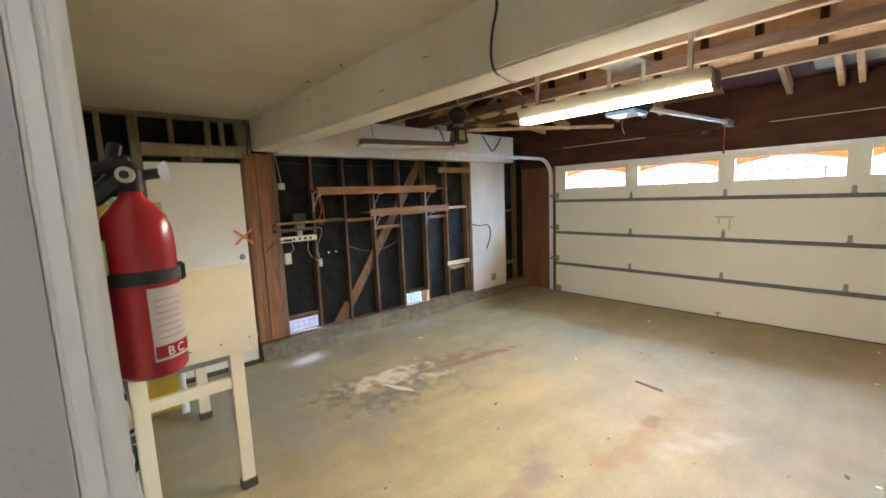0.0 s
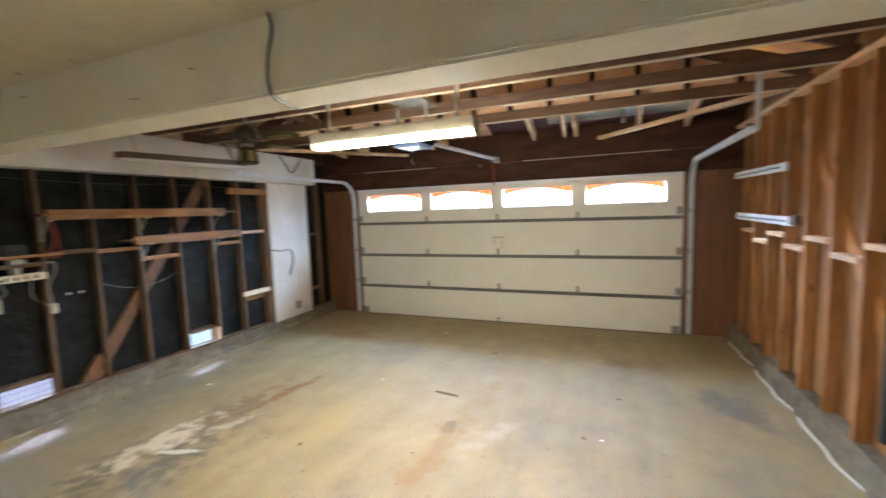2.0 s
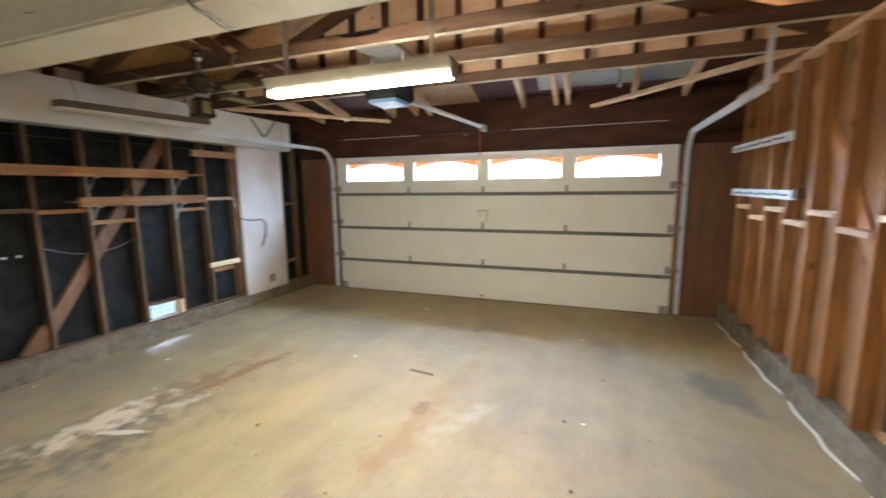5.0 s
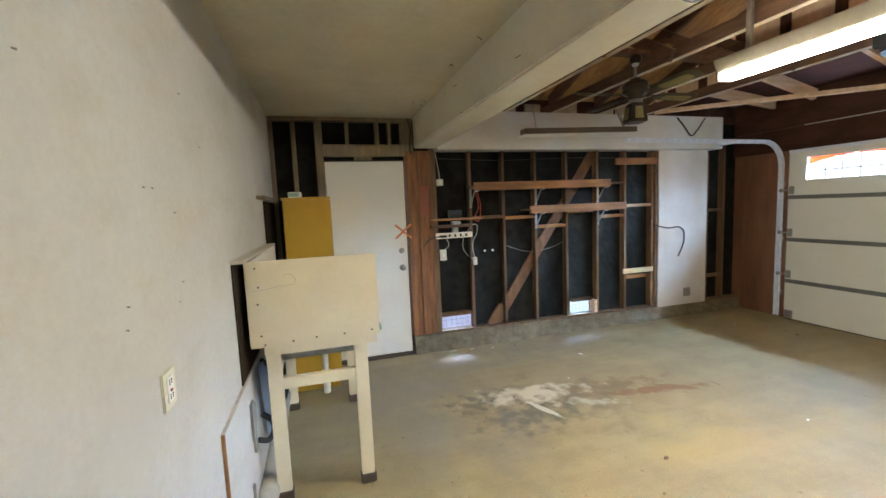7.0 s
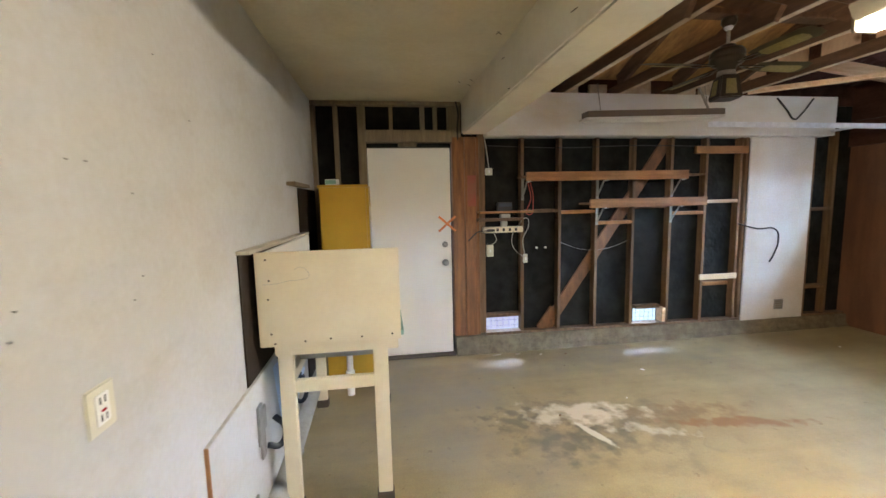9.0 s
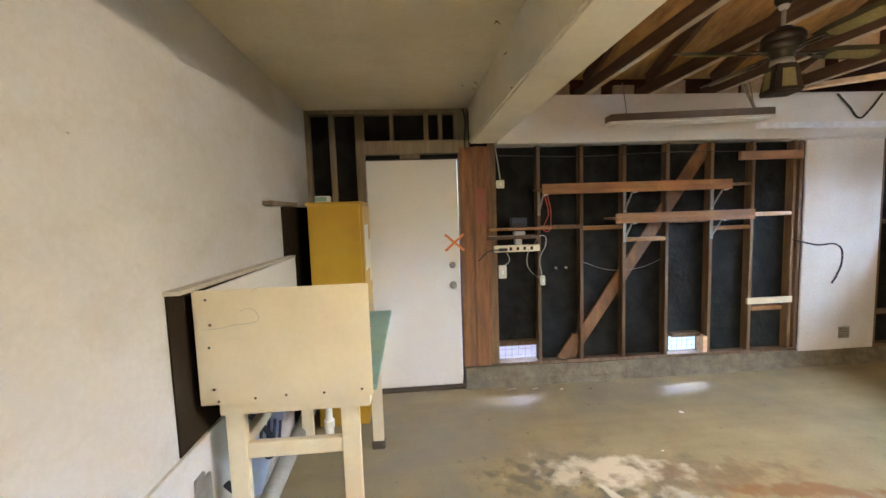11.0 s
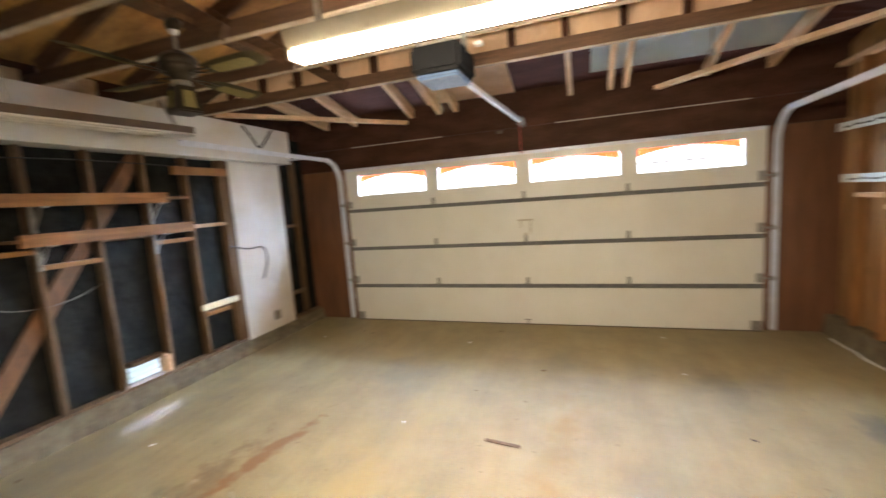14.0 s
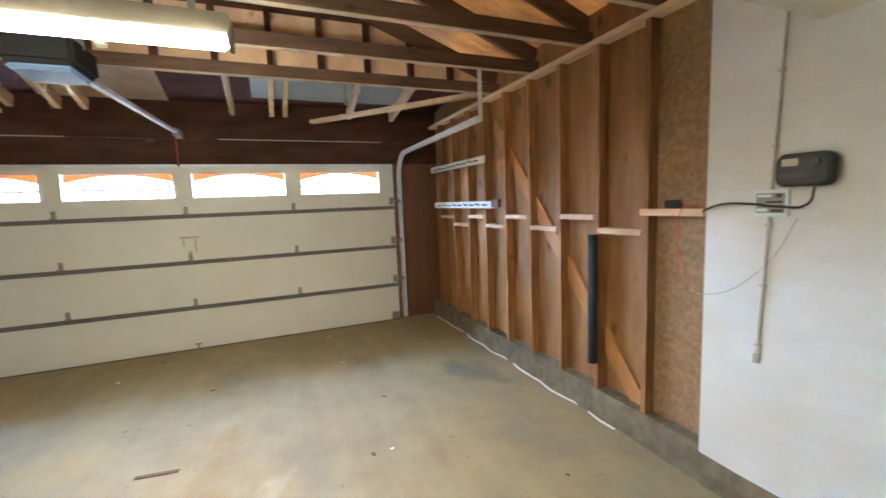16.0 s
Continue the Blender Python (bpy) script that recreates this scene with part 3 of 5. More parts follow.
# let-in diagonal brace
part("diagonal_brace", bar(bmesh.new(), (2.25, 3.172, 0.17), (3.72, 3.172, 2.3), 0.024, 0.12, up=(-0.82, 0, 0.57)), M_BRNOR, wall_north)
part("diagonal_offcut", bar(bmesh.new(), (2.2, 3.15, 0.2), (2.36, 3.15, 0.42), 0.03, 0.1, up=(-0.82, 0, 0.57)), M_BRNOR, wall_north)

# framing beside and above the side door
for x0, x1, z0, z1 in ((-0.098, -0.06, 0.02, 2.54), (0.11, 0.15, 0.02, 2.54), (0.335, 0.41, 0.02, 2.54), (0.64, 0.675, 2.31, 2.54), (0.945, 0.985, 2.31, 2.54), (1.075, 1.11, 2.31, 2.54), (1.215, 1.343, 2.31, 2.54)):
    part("stud", boxed(x0, x1, YN, YN + 0.088, z0, z1, 0.003), M_STUDG, wall_north)
part("door_header", boxed(0.412, 1.343, YN - 0.005, YN + 0.088, 2.19, 2.308, 0.003), M_STUDG, wall_north, "grey weathered header above the side door")
part("shim", boxed(0.72, 0.9, YN + 0.01, YN + 0.08, 2.15, 2.188, 0.002), M_STUDG, wall_north)
part("top_plate", boxed(-0.098, 1.343, YN - 0.004, YN + 0.088, 2.542, 2.578, 0.003), M_STUDG, wall_north)

# pale drywall band above the studs, and a panel left on them
structure("header_band", boxed(BX1 - 0.02, 5.53, 2.955, 3.18, 2.235, 2.645, 0.004), M_PLASTER, "white drywall band above the open studs")
structure("drywall_panel", boxed(4.615, 5.43, 3.083, 3.1, 0.15, 2.236, 0.002), M_PANEL, "white drywall panel left on the stud wall")

# front wall with the garage door opening
bm = bmesh.new()
box(bm, 6.06, 6.16, 2.4, 3.3, 0, 3.2)
box(bm, 6.06, 6.16, -3.3, -2.4, 0, 3.2)
structure("wall_east", bm, M_REDP, "red-brown plywood beside the garage door")
bm = bmesh.new()
box(bm, 6.02, 6.16, -3.1, 3.19, 2.137, 2.42, 0.004)
box(bm, 6.03, 6.16, -3.1, 3.19, 2.425, 2.9, 0.004)
structure("header_east", bm, M_DARK, "dark brown timber header above the garage door")
# strips added for the thin pale lines at the joint between the header boards
for y0, y1 in ((2.3, 1.0), (-0.4, -2.3)):
    structure("trim", boxed(6.012, 6.021, min(y0, y1), max(y0, y1), 2.418, 2.428), M_WIRE, "thin pale strip along the joint of the header boards")

# south wall
wall_south = structure("wall_south", boxed(2.03, 6.3, -3.14, -3.09, 0, 4.3), M_PLY, "open stud wall backed with brown plywood")
structure("speckled_panel", boxed(2.04, 2.4, -3.088, -3.075, 0.19, 2.64), M_OSB, "speckled brown sheathing between the studs")
structure("wall_south_plaster", boxed(XW, 2.03, -3.14, -2.985, 0.155, 4.3), M_PLASTER, "white painted plaster wall, stained")
SX = [2.42 + 0.408 * k for k in range(9)]
for k, x in enumerate(SX):
    part("stud", boxed(x - 0.02, x + 0.02, YS - 0.086, YS, 0.185, ZP - 0.04, 0.003), M_STUD, wall_south)
for k, x in enumerate(SX[:-1]):
    z = (1.36, 1.455)[k % 2] - 0.006 * k
    part("blocking", boxed(x + 0.021, x + 0.387, YS - 0.07, YS + 0.014, z - 0.018, z + 0.018, 0.003), M_RAFT, wall_south)
part("blocking", boxed(2.035, 2.44, YS + 0.002, YS + 0.03, 1.47, 1.51, 0.003), M_RAFT, wall_south)
part("top_plate", boxed(1.6, 6.06, YS - 0.088, YS + 0.005, ZP - 0.04, ZP - 0.001, 0.003), M_RAFT, wall_south)
# let-in brace falling towards the house
part("diagonal_brace", bar(bmesh.new(), (2.5, -3.078, 0.2), (4.36, -3.078, 2.38), 0.02, 0.13, up=(-0.76, 0, 0.65)), M_BRACE, wall_south)

# white ragged caulk line along the footing
cable("trim_caulk", [(2.6 + 0.17 * k, -2.952 + 0.014 * math.sin(k * 2.1) + 0.012 * math.sin(k * 5.3), 0.002 + 0.002 * math.sin(k * 3.7)) for k in range(20)], 0.009, M_CASE)
tagged(bpy.data.objects["trim_caulk"], "ragged white caulk line along the footing", kind="structure")

# ---- roof ----
def z_side(y):
    return 2.87 + (3.1 - abs(y)) * 0.36


def z_front(x):
    return 2.82 + (6.1 - x) * 0.3


XG = 4.45
bm = bmesh.new()
for y0, y1 in ((-3.3, 0), (0, 3.3)):
    c = [bm.verts.new((x, y, z_side(y))) for x in (-0.3, XG) for y in (y0, y1)]
    bm.faces.new((c[0], c[1], c[3], c[2]))
bmesh.ops.solidify(bm, geom=list(bm.faces), thickness=-0.02)
structure("roof", bm, M_ROOFP, "brown plywood roof underside")
bm = bmesh.new()
cols = [[bm.verts.new((x, y, min(z_side(y), z_front(x)))) for y in [-3.3 + 0.3 * j for j in range(23)]] for x in [XG + 0.1 * i for i in range(19)]]
for p, q in zip(cols, cols[1:]):
    for j in range(22):
        bm.faces.new((p[j], p[j + 1], q[j + 1], q[j]))
bmesh.ops.solidify(bm, geom=list(bm.faces), thickness=-0.02)
structure("roof_front", bm, M_DARK, "dark boards of the low front roof")
bm = bmesh.new()
near = [bm.verts.new((XG, y, z)) for y, z in ((-3.2, 2.72), (3.2, 2.72), (3.2, 2.83), (0, 3.98), (-3.2, 2.83))]
far = [bm.verts.new((XG + 0.02, v.co.y, v.co.z)) for v in near]
bm.faces.new(near[::-1])
bm.faces.new(far)
for k in range(5):
    bm.faces.new((near[k], near[(k + 1) % 5], far[(k + 1) % 5], far[k]))
gable = structure("gable_wall", bm, M_GABLE, "light plywood gable wall under the ridge")
for k in range(14):
    y = -2.62 + 0.408 * k
    part("gable_stud", boxed(XG - 0.09, XG - 0.022, y - 0.025, y + 0.025, 2.7, z_side(y) - 0.02), M_DARK, gable)
part("gable_rail", boxed(XG - 0.095, XG - 0.022, -1.9, 1.9, 3.22, 3.28), M_DARK, gable)
# plain eave boards that close the gaps above the plates
structure("eave_north", boxed(-0.2, 6.1, 3.18, 3.24, 2.6, 3.0), M_DARK, "dark blocking above the north plate")

roof_frame = tagged(new("roof_frame"), "dark stained timber roof joists and braces", kind="structure")
for x in (1.66, 2.38, 2.97, 3.6, 4.26):
    part("joist", boxed(x - 0.02, x + 0.02, -3.08, 3.17, ZP, ZP + 0.095, 0.003), M_JOIST, roof_frame)
    for sg in (-1, 1):
        part("rafter", bar(bmesh.new(), (x + 0.043, sg * 3.08, z_side(3.08) - 0.08), (x + 0.043, 0, z_side(0) - 0.08), 0.04, 0.13), M_JOIST, roof_frame)
        if x > 2 and sg > 0:
            part("web", bar(bmesh.new(), (x - 0.042, sg * 1.25, ZP + 0.02), (x - 0.042, sg * 2.0, z_side(2.0) - 0.1), 0.04, 0.09), M_JOIST, roof_frame)
    part("joist_strip", boxed(x - 0.021, x + 0.021, -3.0, 3.1, ZP - 0.006, ZP - 0.0005), M_STRIP, roof_frame, "pale oversprayed lower edge")
for x0, x1, z1 in ((1.72, 1.84, 2.84), (2.02, 2.3, 2.8), (2.46, 2.6, 2.83), (2.72, 2.92, 2.78), (3.1, 3.42, 2.82), (3.7, 3.95, 2.8), (4.0, 4.2, 2.83)):
    part("eave_block", boxed(x0, x1, 3.14, 3.178, 2.66, z1, 0.004), M_STRIP, roof_frame, "eave blocking with white overspray")
for y in (2.65, 2.2, 1.37, 1.0, 0.78, 0.12, -0.57, -0.99, -1.14, -1.9, -2.45):
    e = 5.2 if y == 0.12 else 6.0
    part("rafter", bar(bmesh.new(), (XG + 0.02, y, min(z_front(XG + 0.02), z_side(y)) - 0.1), (e, y, min(z_front(e), z_side(y)) - 0.1), 0.05, 0.12), M_RAFT, roof_frame)
for sg in (-1, 1):
    part("brace", bar(bmesh.new(), (5.95, sg * 1.44, 2.64), (4.4, sg * 2.95, 2.68), 0.09, 0.04), M_RAFT, roof_frame)


def slope_board(name, x0, x1, y0, y1, m, label):
    """A thin board under the sloping front sheathing."""
    bm = bmesh.new()
    c = [bm.verts.new((x, y, min(z_front(x), z_side(y)) - 0.024)) for x in (x0, x1) for y in (y0, y1)]
    bm.faces.new((c[0], c[1], c[3], c[2]))
    bmesh.ops.solidify(bm, geom=list(bm.faces), thickness=0.01)
    return structure(name, bm, m, label)


slope_board("pale_board", 4.5, 5.85, -2.5, -0.79, M_FOAM, "pale blue-white board above the rafters")
slope_board("light_board", 4.5, 6.0, 0.05, 1.15, M_GABLE, "light plywood sheet above the rafters")

# ---- garage door ----
gd = thing("garage_door", (6.02, 0, 0), "cream sectional steel garage door, closed, with four arched windows", "garage door")
for k in range(3):
    part("section", boxed(XF, XF + 0.045, -2.44, 2.44, 0.012 + (0.53 * k - 0.025 if k else 0), 0.502 + 0.53 * k, 0.005), M_DOORP, gd)
WIN = (1.75, 0.583, -0.583, -1.75)
bm = bmesh.new()
edges = [2.44] + [v for c in WIN for v in (c + 0.5, c - 0.5)] + [-2.44]
for p, q in zip(edges[::2], edges[1::2]):
    box(bm, XF, XF + 0.045, q, p, 1.577, 2.13)
for c in WIN:
    box(bm, XF, XF + 0.045, c - 0.5, c + 0.5, 1.577, 1.76)
    box(bm, XF, XF + 0.045, c - 0.5, c + 0.5, 2.035, 2.13)
part("top_section", bm, M_DOORP, gd)
for c in WIN:
    bm = bmesh.new()
    for y0, y1, z0, z1 in ((-0.54, -0.492, 1.72, 2.075), (0.492, 0.54, 1.72, 2.075), (-0.492, 0.492, 1.72, 1.765), (-0.492, 0.492, 2.03, 2.075)):
        box(bm, XF - 0.012, XF + 0.004, c + y0, c + y1, z0, z1, 0.003)
    wf = part("window_frame", bm, M_DOORP, gd)
    pane = part("pane", boxed(XF + 0.028, XF + 0.032, c - 0.5, c + 0.5, 1.76, 2.035), M_GLASS, wf)
    pane.visible_shadow = False
    # arched insert: two spandrels over a flat arch, and thin bars
    bm = bmesh.new()
    arch = [(y / 10 * 0.49, 1.945 + 0.075 * (1 - (y / 10) ** 2)) for y in range(-10, 11)]
    for (ya, za), (yb, zb) in zip(arch, arch[1:]):
        v = [bm.verts.new((XF + 0.038, c + yy, zz)) for yy, zz in ((ya, za), (yb, zb), (yb, 2.034), (ya, 2.034))]
        bm.faces.new(v)
    bmesh.ops.remove_doubles(bm, verts=bm.verts, dist=1e-4)
    bmesh.ops.solidify(bm, geom=list(bm.faces), thickness=0.003)
    part("arch_insert", bm, M_ARCH, wf, "orange translucent arch above the pane")
    bm = bmesh.new()
    for k in range(1, 6):
        yy = -0.49 + 0.98 * k / 6
        zz = 1.945 + 0.075 * (1 - (yy / 0.49) ** 2)
        box(bm, XF + 0.04, XF + 0.046, c + yy - 0.009, c + yy + 0.009, 1.765, zz)
    box(bm, XF + 0.0405, XF + 0.0455, c - 0.49, c + 0.49, 1.86, 1.879)
    part("glazing_bars", bm, M_PLASTIC, wf)
# stiffening rails, hinges, rollers
for z in (0.505, 1.035, 1.565):
    bm = bmesh.new()
    box(bm, XF - 0.018, XF - 0.001, -2.43, 2.43, z - 0.03, z - 0.006, 0.003)
    box(bm, XF - 0.012, XF - 0.001, -2.43, 2.43, z + 0.002, z + 0.016, 0.003)
    box(bm, XF - 0.008, XF + 0.03, -2.43, 2.43, z - 0.027, z + 0.0145)
    part("seam_rail", bm, M_RAIL, gd, "grey steel rail")
    for y in (1.17, 0.0, -1.15):
        bm = bmesh.new()
        box(bm, XF - 0.006, XF - 0.0005, y - 0.02, y + 0.02, z + 0.016, z + 0.1, 0.002)
        rod(bm, (XF - 0.012, y - 0.03, z + 0.02), (XF - 0.012, y + 0.03, z + 0.02), 0.008, seg=8)
        bar(bm, (XF - 0.012, y, z + 0.03), (XF - 0.008, y, z + 0.1), 0.012, 0.014, up=(1, 0, 0))
        part("hinge", bm, M_STEEL, gd)
    for sg in (-1, 1):
        bm = bmesh.new()
        box(bm, XF - 0.01, XF - 0.0005, sg * 2.4 - 0.03, sg * 2.4 + 0.03, z + 0.03, z + 0.13, 0.003)
        rod(bm, (XF - 0.03, sg * 2.38, z + 0.08), (XF - 0.03, sg * 2.52, z + 0.08), 0.008, seg=8)
        rod(bm, (XF - 0.03, sg * 2.49, z + 0.08), (XF - 0.03, sg * 2.515, z + 0.08), 0.024, seg=14)
        part("roller", bm, M_STEEL, gd)
part("top_rail", boxed(XF - 0.03, XF - 0.001, -2.43, 2.43, 2.1, 2.135, 0.003), M_GALV, gd, "galvanised top rail")
for sg in (-1, 1):
    part("corner_bracket", boxed(XF - 0.012, XF - 0.001, sg * 2.38 - 0.05, sg * 2.38 + 0.05, 0.02, 0.12, 0.003), M_STEEL, gd)
bm = bmesh.new()
box(bm, XF - 0.014, XF - 0.001, -0.02, 0.05, 0.06, 0.075, 0.002)
rod(bm, (XF - 0.012, 0.015, 0.02), (XF - 0.012, 0.015, 0.075), 0.01, seg=8)
part("bottom_handle", bm, M_STEEL, gd)
bm = bmesh.new()
box(bm, XF - 0.008, XF - 0.0005, -0.1, 0.09, 1.305, 1.325, 0.002)
box(bm, XF - 0.006, XF - 0.0005, -0.07, -0.055, 1.14, 1.3, 0.001)
box(bm, XF - 0.006, XF - 0.0005, 0.045, 0.06, 1.22, 1.3, 0.001)
box(bm, XF - 0.008, XF - 0.0005, -0.02, 0.015, 1.12, 1.16, 0.002)
part("lock_plate", bm, M_PIPE, gd, "old lock bracket painted over")
part("seal", boxed(XF + 0.005, XF + 0.04, -2.44, 2.44, 0.0, 0.011), M_RUBBER, gd)

# door tracks
for sg, yy, xe in ((1, 2.54, 3.62), (-1, -2.53, 3.66)):
    tr = thing("door_track", (6.02, yy, 0), "galvanised curved garage door track hung from the joists", "door track", "garage door tracks")
    pts = [Vector((6.035, yy, 0.02)), Vector((6.035, yy, 1.95))]
    for k in range(1, 9):
        an_ = math.pi / 2 * k / 8
        pts.append(Vector((6.035 - 0.33 * (1 - math.cos(an_)), yy, 1.95 + 0.33 * math.sin(an_))))
    pts.append(Vector((xe, yy, 2.29)))
    bm = bmesh.new()
    for p, q in zip(pts, pts[1:]):
        d = (q - p).normalized()
        up = Vector((d.z, 0, -d.x))
        bar(bm, p - d * 0.004, q + d * 0.004, 0.045, 0.004, up=up)
        bar(bm, p + Vector((0, 0.022, 0)) - up * 0.02, q + Vector((0, 0.022, 0)) - up * 0.02, 0.004, 0.042, up=up)
        bar(bm, p - Vector((0, 0.022, 0)) - up * 0.02, q - Vector((0, 0.022, 0)) - up * 0.02, 0.004, 0.042, up=up)
    part("rail", bm, M_GALV, tr)
    bm = bmesh.new()
    if sg < 0:
        box(bm, xe + 0.02, xe + 0.05, yy + sg * 0.03 - 0.002, yy + sg * 0.03 + 0.002, 2.26, 2.76)
        box(bm, xe + 0.02, xe + 0.024, yy + sg * 0.03 - 0.018, yy + sg * 0.03 + 0.018, 2.26, 2.76)
    else:
        box(bm, 5.45, 5.48, yy + 0.02, 2.956, 2.288, 2.292)
        box(bm, 5.476, 5.48, yy + 0.02, 2.956, 2.27, 2.292)
    part("hanger", bm, M_GALV, tr, "perforated angle hanger")
    for z in (0.3, 1.0, 1.7):
        part("wall_bracket", boxed(6.038, 6.058, yy - 0.03, yy + 0.03, z, z + 0.06, 0.002), M_STEEL, tr)

# ---- opener ----
op = thing("door_opener", (3.28, 0.14, 2.3), "black ceiling garage door opener with a bluish lens and long rail", "door opener")
part("case", boxed(3.22, 3.56, -0.06, 0.24, 2.35, 2.5, 0.02), M_CASEB, op)
part("lens", boxed(3.25, 3.52, -0.04, 0.22, 2.32, 2.349, 0.012), M_LENS, op, "bluish lens, with a faint glow added for what it mirrors")
bm = bmesh.new()
bar(bm, (3.5, 0.06, 2.4), (5.8, -0.02, 2.46), 0.04, 0.035, bevel=0.004)
part("rail", bm, M_GALV, op)
bm = bmesh.new()
box(bm, 5.78, 6.02, -0.05, 0.01, 2.42, 2.5, 0.004)
part("header_bracket", bm, M_STEEL, op)
cable("pull_cord", [(5.77, -0.02, 2.44), (5.765, -0.02, 2.3), (5.77, -0.018, 2.12)], 0.004, M_REDWIRE, op)
part("cord_handle", boxed(5.755, 5.785, -0.03, -0.008, 2.09, 2.12, 0.006), M_RED, op)
bm = bmesh.new()
for yy in (-0.05, 0.23):
    box(bm, 3.36, 3.39, yy - 0.002, yy + 0.002, 2.46, 2.72)
    box(bm, 3.36, 3.364, yy - 0.015, yy + 0.015, 2.46, 2.72)
box(bm, 2.95, 3.62, -0.07, 0.25, 2.71, 2.74)
part("hanger", bm, M_STEEL, op)
cable("antenna", [(3.4, 0.12, 2.315), (3.44, 0.15, 2.25), (3.47, 0.14, 2.18)], 0.002, M_WIRE, op)

part("radio_box", boxed(3.37, 3.43, -0.15, -0.1, 2.5, 2.52, 0.006), M_PLASTIC, op, "small white receiver")
eb = thing("eye_bolt", (6.0, 0.26, 2.4), "dark iron eye bolt in the timber header", "bolt")
part("plate", boxed(6.005, 6.0195, 0.22, 0.3, 2.375, 2.412, 0.003), M_RUBBER, eb)
part("eye", rod(bmesh.new(), (5.985, 0.245, 2.39), (5.985, 0.275, 2.39), 0.022, seg=12), M_RUBBER, eb)
lh = thing("lamp_holder", (5.0, -1.7, 2.7), "small bare metal lamp holder under the pale board", "lamp holder")
part("stem", rod(bmesh.new(), (5.0, -1.7, 2.68), (5.0, -1.7, 3.13), 0.008, seg=8), M_STEEL, lh)
part("socket", rod(bmesh.new(), (5.0, -1.7, 2.645), (5.0, -1.7, 2.69), 0.022, seg=12), M_STEEL, lh)

# ---- lit fluorescent fixture ----
lamp = thing("ceiling_lamp", (2.383, -0.2, 2.3), "lit fluorescent strip light hung from the joists", "ceiling light")
bm = boxed(2.337, 2.429, -0.815, 0.39, 2.238, 2.305)
bmesh.ops.scale(bm, vec=(1.75, 1, 1), space=Matrix.Translation((-2.383, 0, 0)), verts=[v for v in bm.verts if v.co.z > 2.3])
bmesh.ops.bevel(bm, geom=list(bm.edges), offset=0.006, segments=2, affect="EDGES")
part("housing", bm, M_ENAMEL, lamp, "dusty tan metal housing")
for y in (-0.82, 0.371):
    part("end_cap", boxed(2.33, 2.436, y, y + 0.02, 2.204, 2.29, 0.004), M_ENAMEL, lamp)
part("diffuser", boxed(2.339, 2.427, -0.798, 0.37, 2.206, 2.237, 0.012), M_TUBE, lamp, "lit white diffuser")
for y in (-0.69, 0.26):
    part("hanger", boxed(2.373, 2.393, y - 0.012, y + 0.012, 2.3, 2.66), M_STEEL, lamp)

# ---- unlit fixture against the header ----
fl = thing("strip_lamp", (3.2, 2.7, 2.33), "unlit shop light with a brown cover hung by chains", "ceiling light")
bm = bmesh.new()
bar(bm, (2.46, 2.72, 2.378), (3.88, 2.72, 2.418), 0.13, 0.06, bevel=0.003)
part("housing", bm, M_TOPC, fl, "dusty brown top")
bm = bmesh.new()
bar(bm, (2.44, 2.72, 2.338), (3.88, 2.72, 2.378), 0.15, 0.018, bevel=0.003)
part("reflector", bm, M_PLASTIC, fl, "white reflector edge")
for y in (2.68, 2.76):
    part("tube", rod(bmesh.new(), (2.48, y, 2.323), (3.84, y, 2.362), 0.011, seg=12), M_PLASTIC, fl, "unlit white tube", smooth=True)
for x in (2.62, 3.75):
    cable("chain", [(x, 2.72, 2.4), (x - 0.01, 2.74, 2.55), (x - 0.02, 2.76, 2.68)], 0.004, M_STEEL, fl)
cable("feed_conduit", [(3.76, 2.72, 2.43), (3.7, 2.71, 2.52), (3.6, 2.7, 2.68)], 0.012, M_STEEL, fl, "flexible metal conduit")

# ---- ceiling fan ----
FX, FY = 2.81, 1.49
fan = thing("ceiling_fan", (FX, FY, 2.5), "dark bronze ceiling fan with four cane-inset blades, at rest", "ceiling fan")
part("canopy", lathe(bmesh.new(), ((0.015, 2.665), (0.035, 2.67), (0.045, 2.69), (0.045, 2.72)), 24, Matrix.Translation((FX, FY, 0.02))), M_BRONZE, fan, smooth=True)
part("mounting_board", boxed(FX - 0.43, FX + 0.79, FY - 0.05, FY + 0.05, 2.745, 2.78, 0.003), M_JOIST, fan, "dark board across two joists")
part("hanger_ball", lathe(bmesh.new(), ((0.008, 2.66), (0.02, 2.668), (0.027, 2.682), (0.022, 2.697), (0.01, 2.705)), 20, Matrix.Translation((FX, FY, 0))), M_GALV, fan, "chrome hanger ball", smooth=True)
part("down_rod", rod(bmesh.new(), (FX, FY, 2.54), (FX, FY, 2.72), 0.011), M_STEEL, fan, "dull steel rod", smooth=True)
part("motor", lathe(bmesh.new(), ((0.02, 2.575), (0.045, 2.57), (0.05, 2.555), (0.085, 2.545), (0.1, 2.525), (0.102, 2.5), (0.094, 2.495), (0.102, 2.488), (0.1, 2.465), (0.085, 2.45), (0.06, 2.44), (0.05, 2.41)), 28, Matrix.Translation((FX, FY, 0))), M_BRONZE, fan, smooth=True)
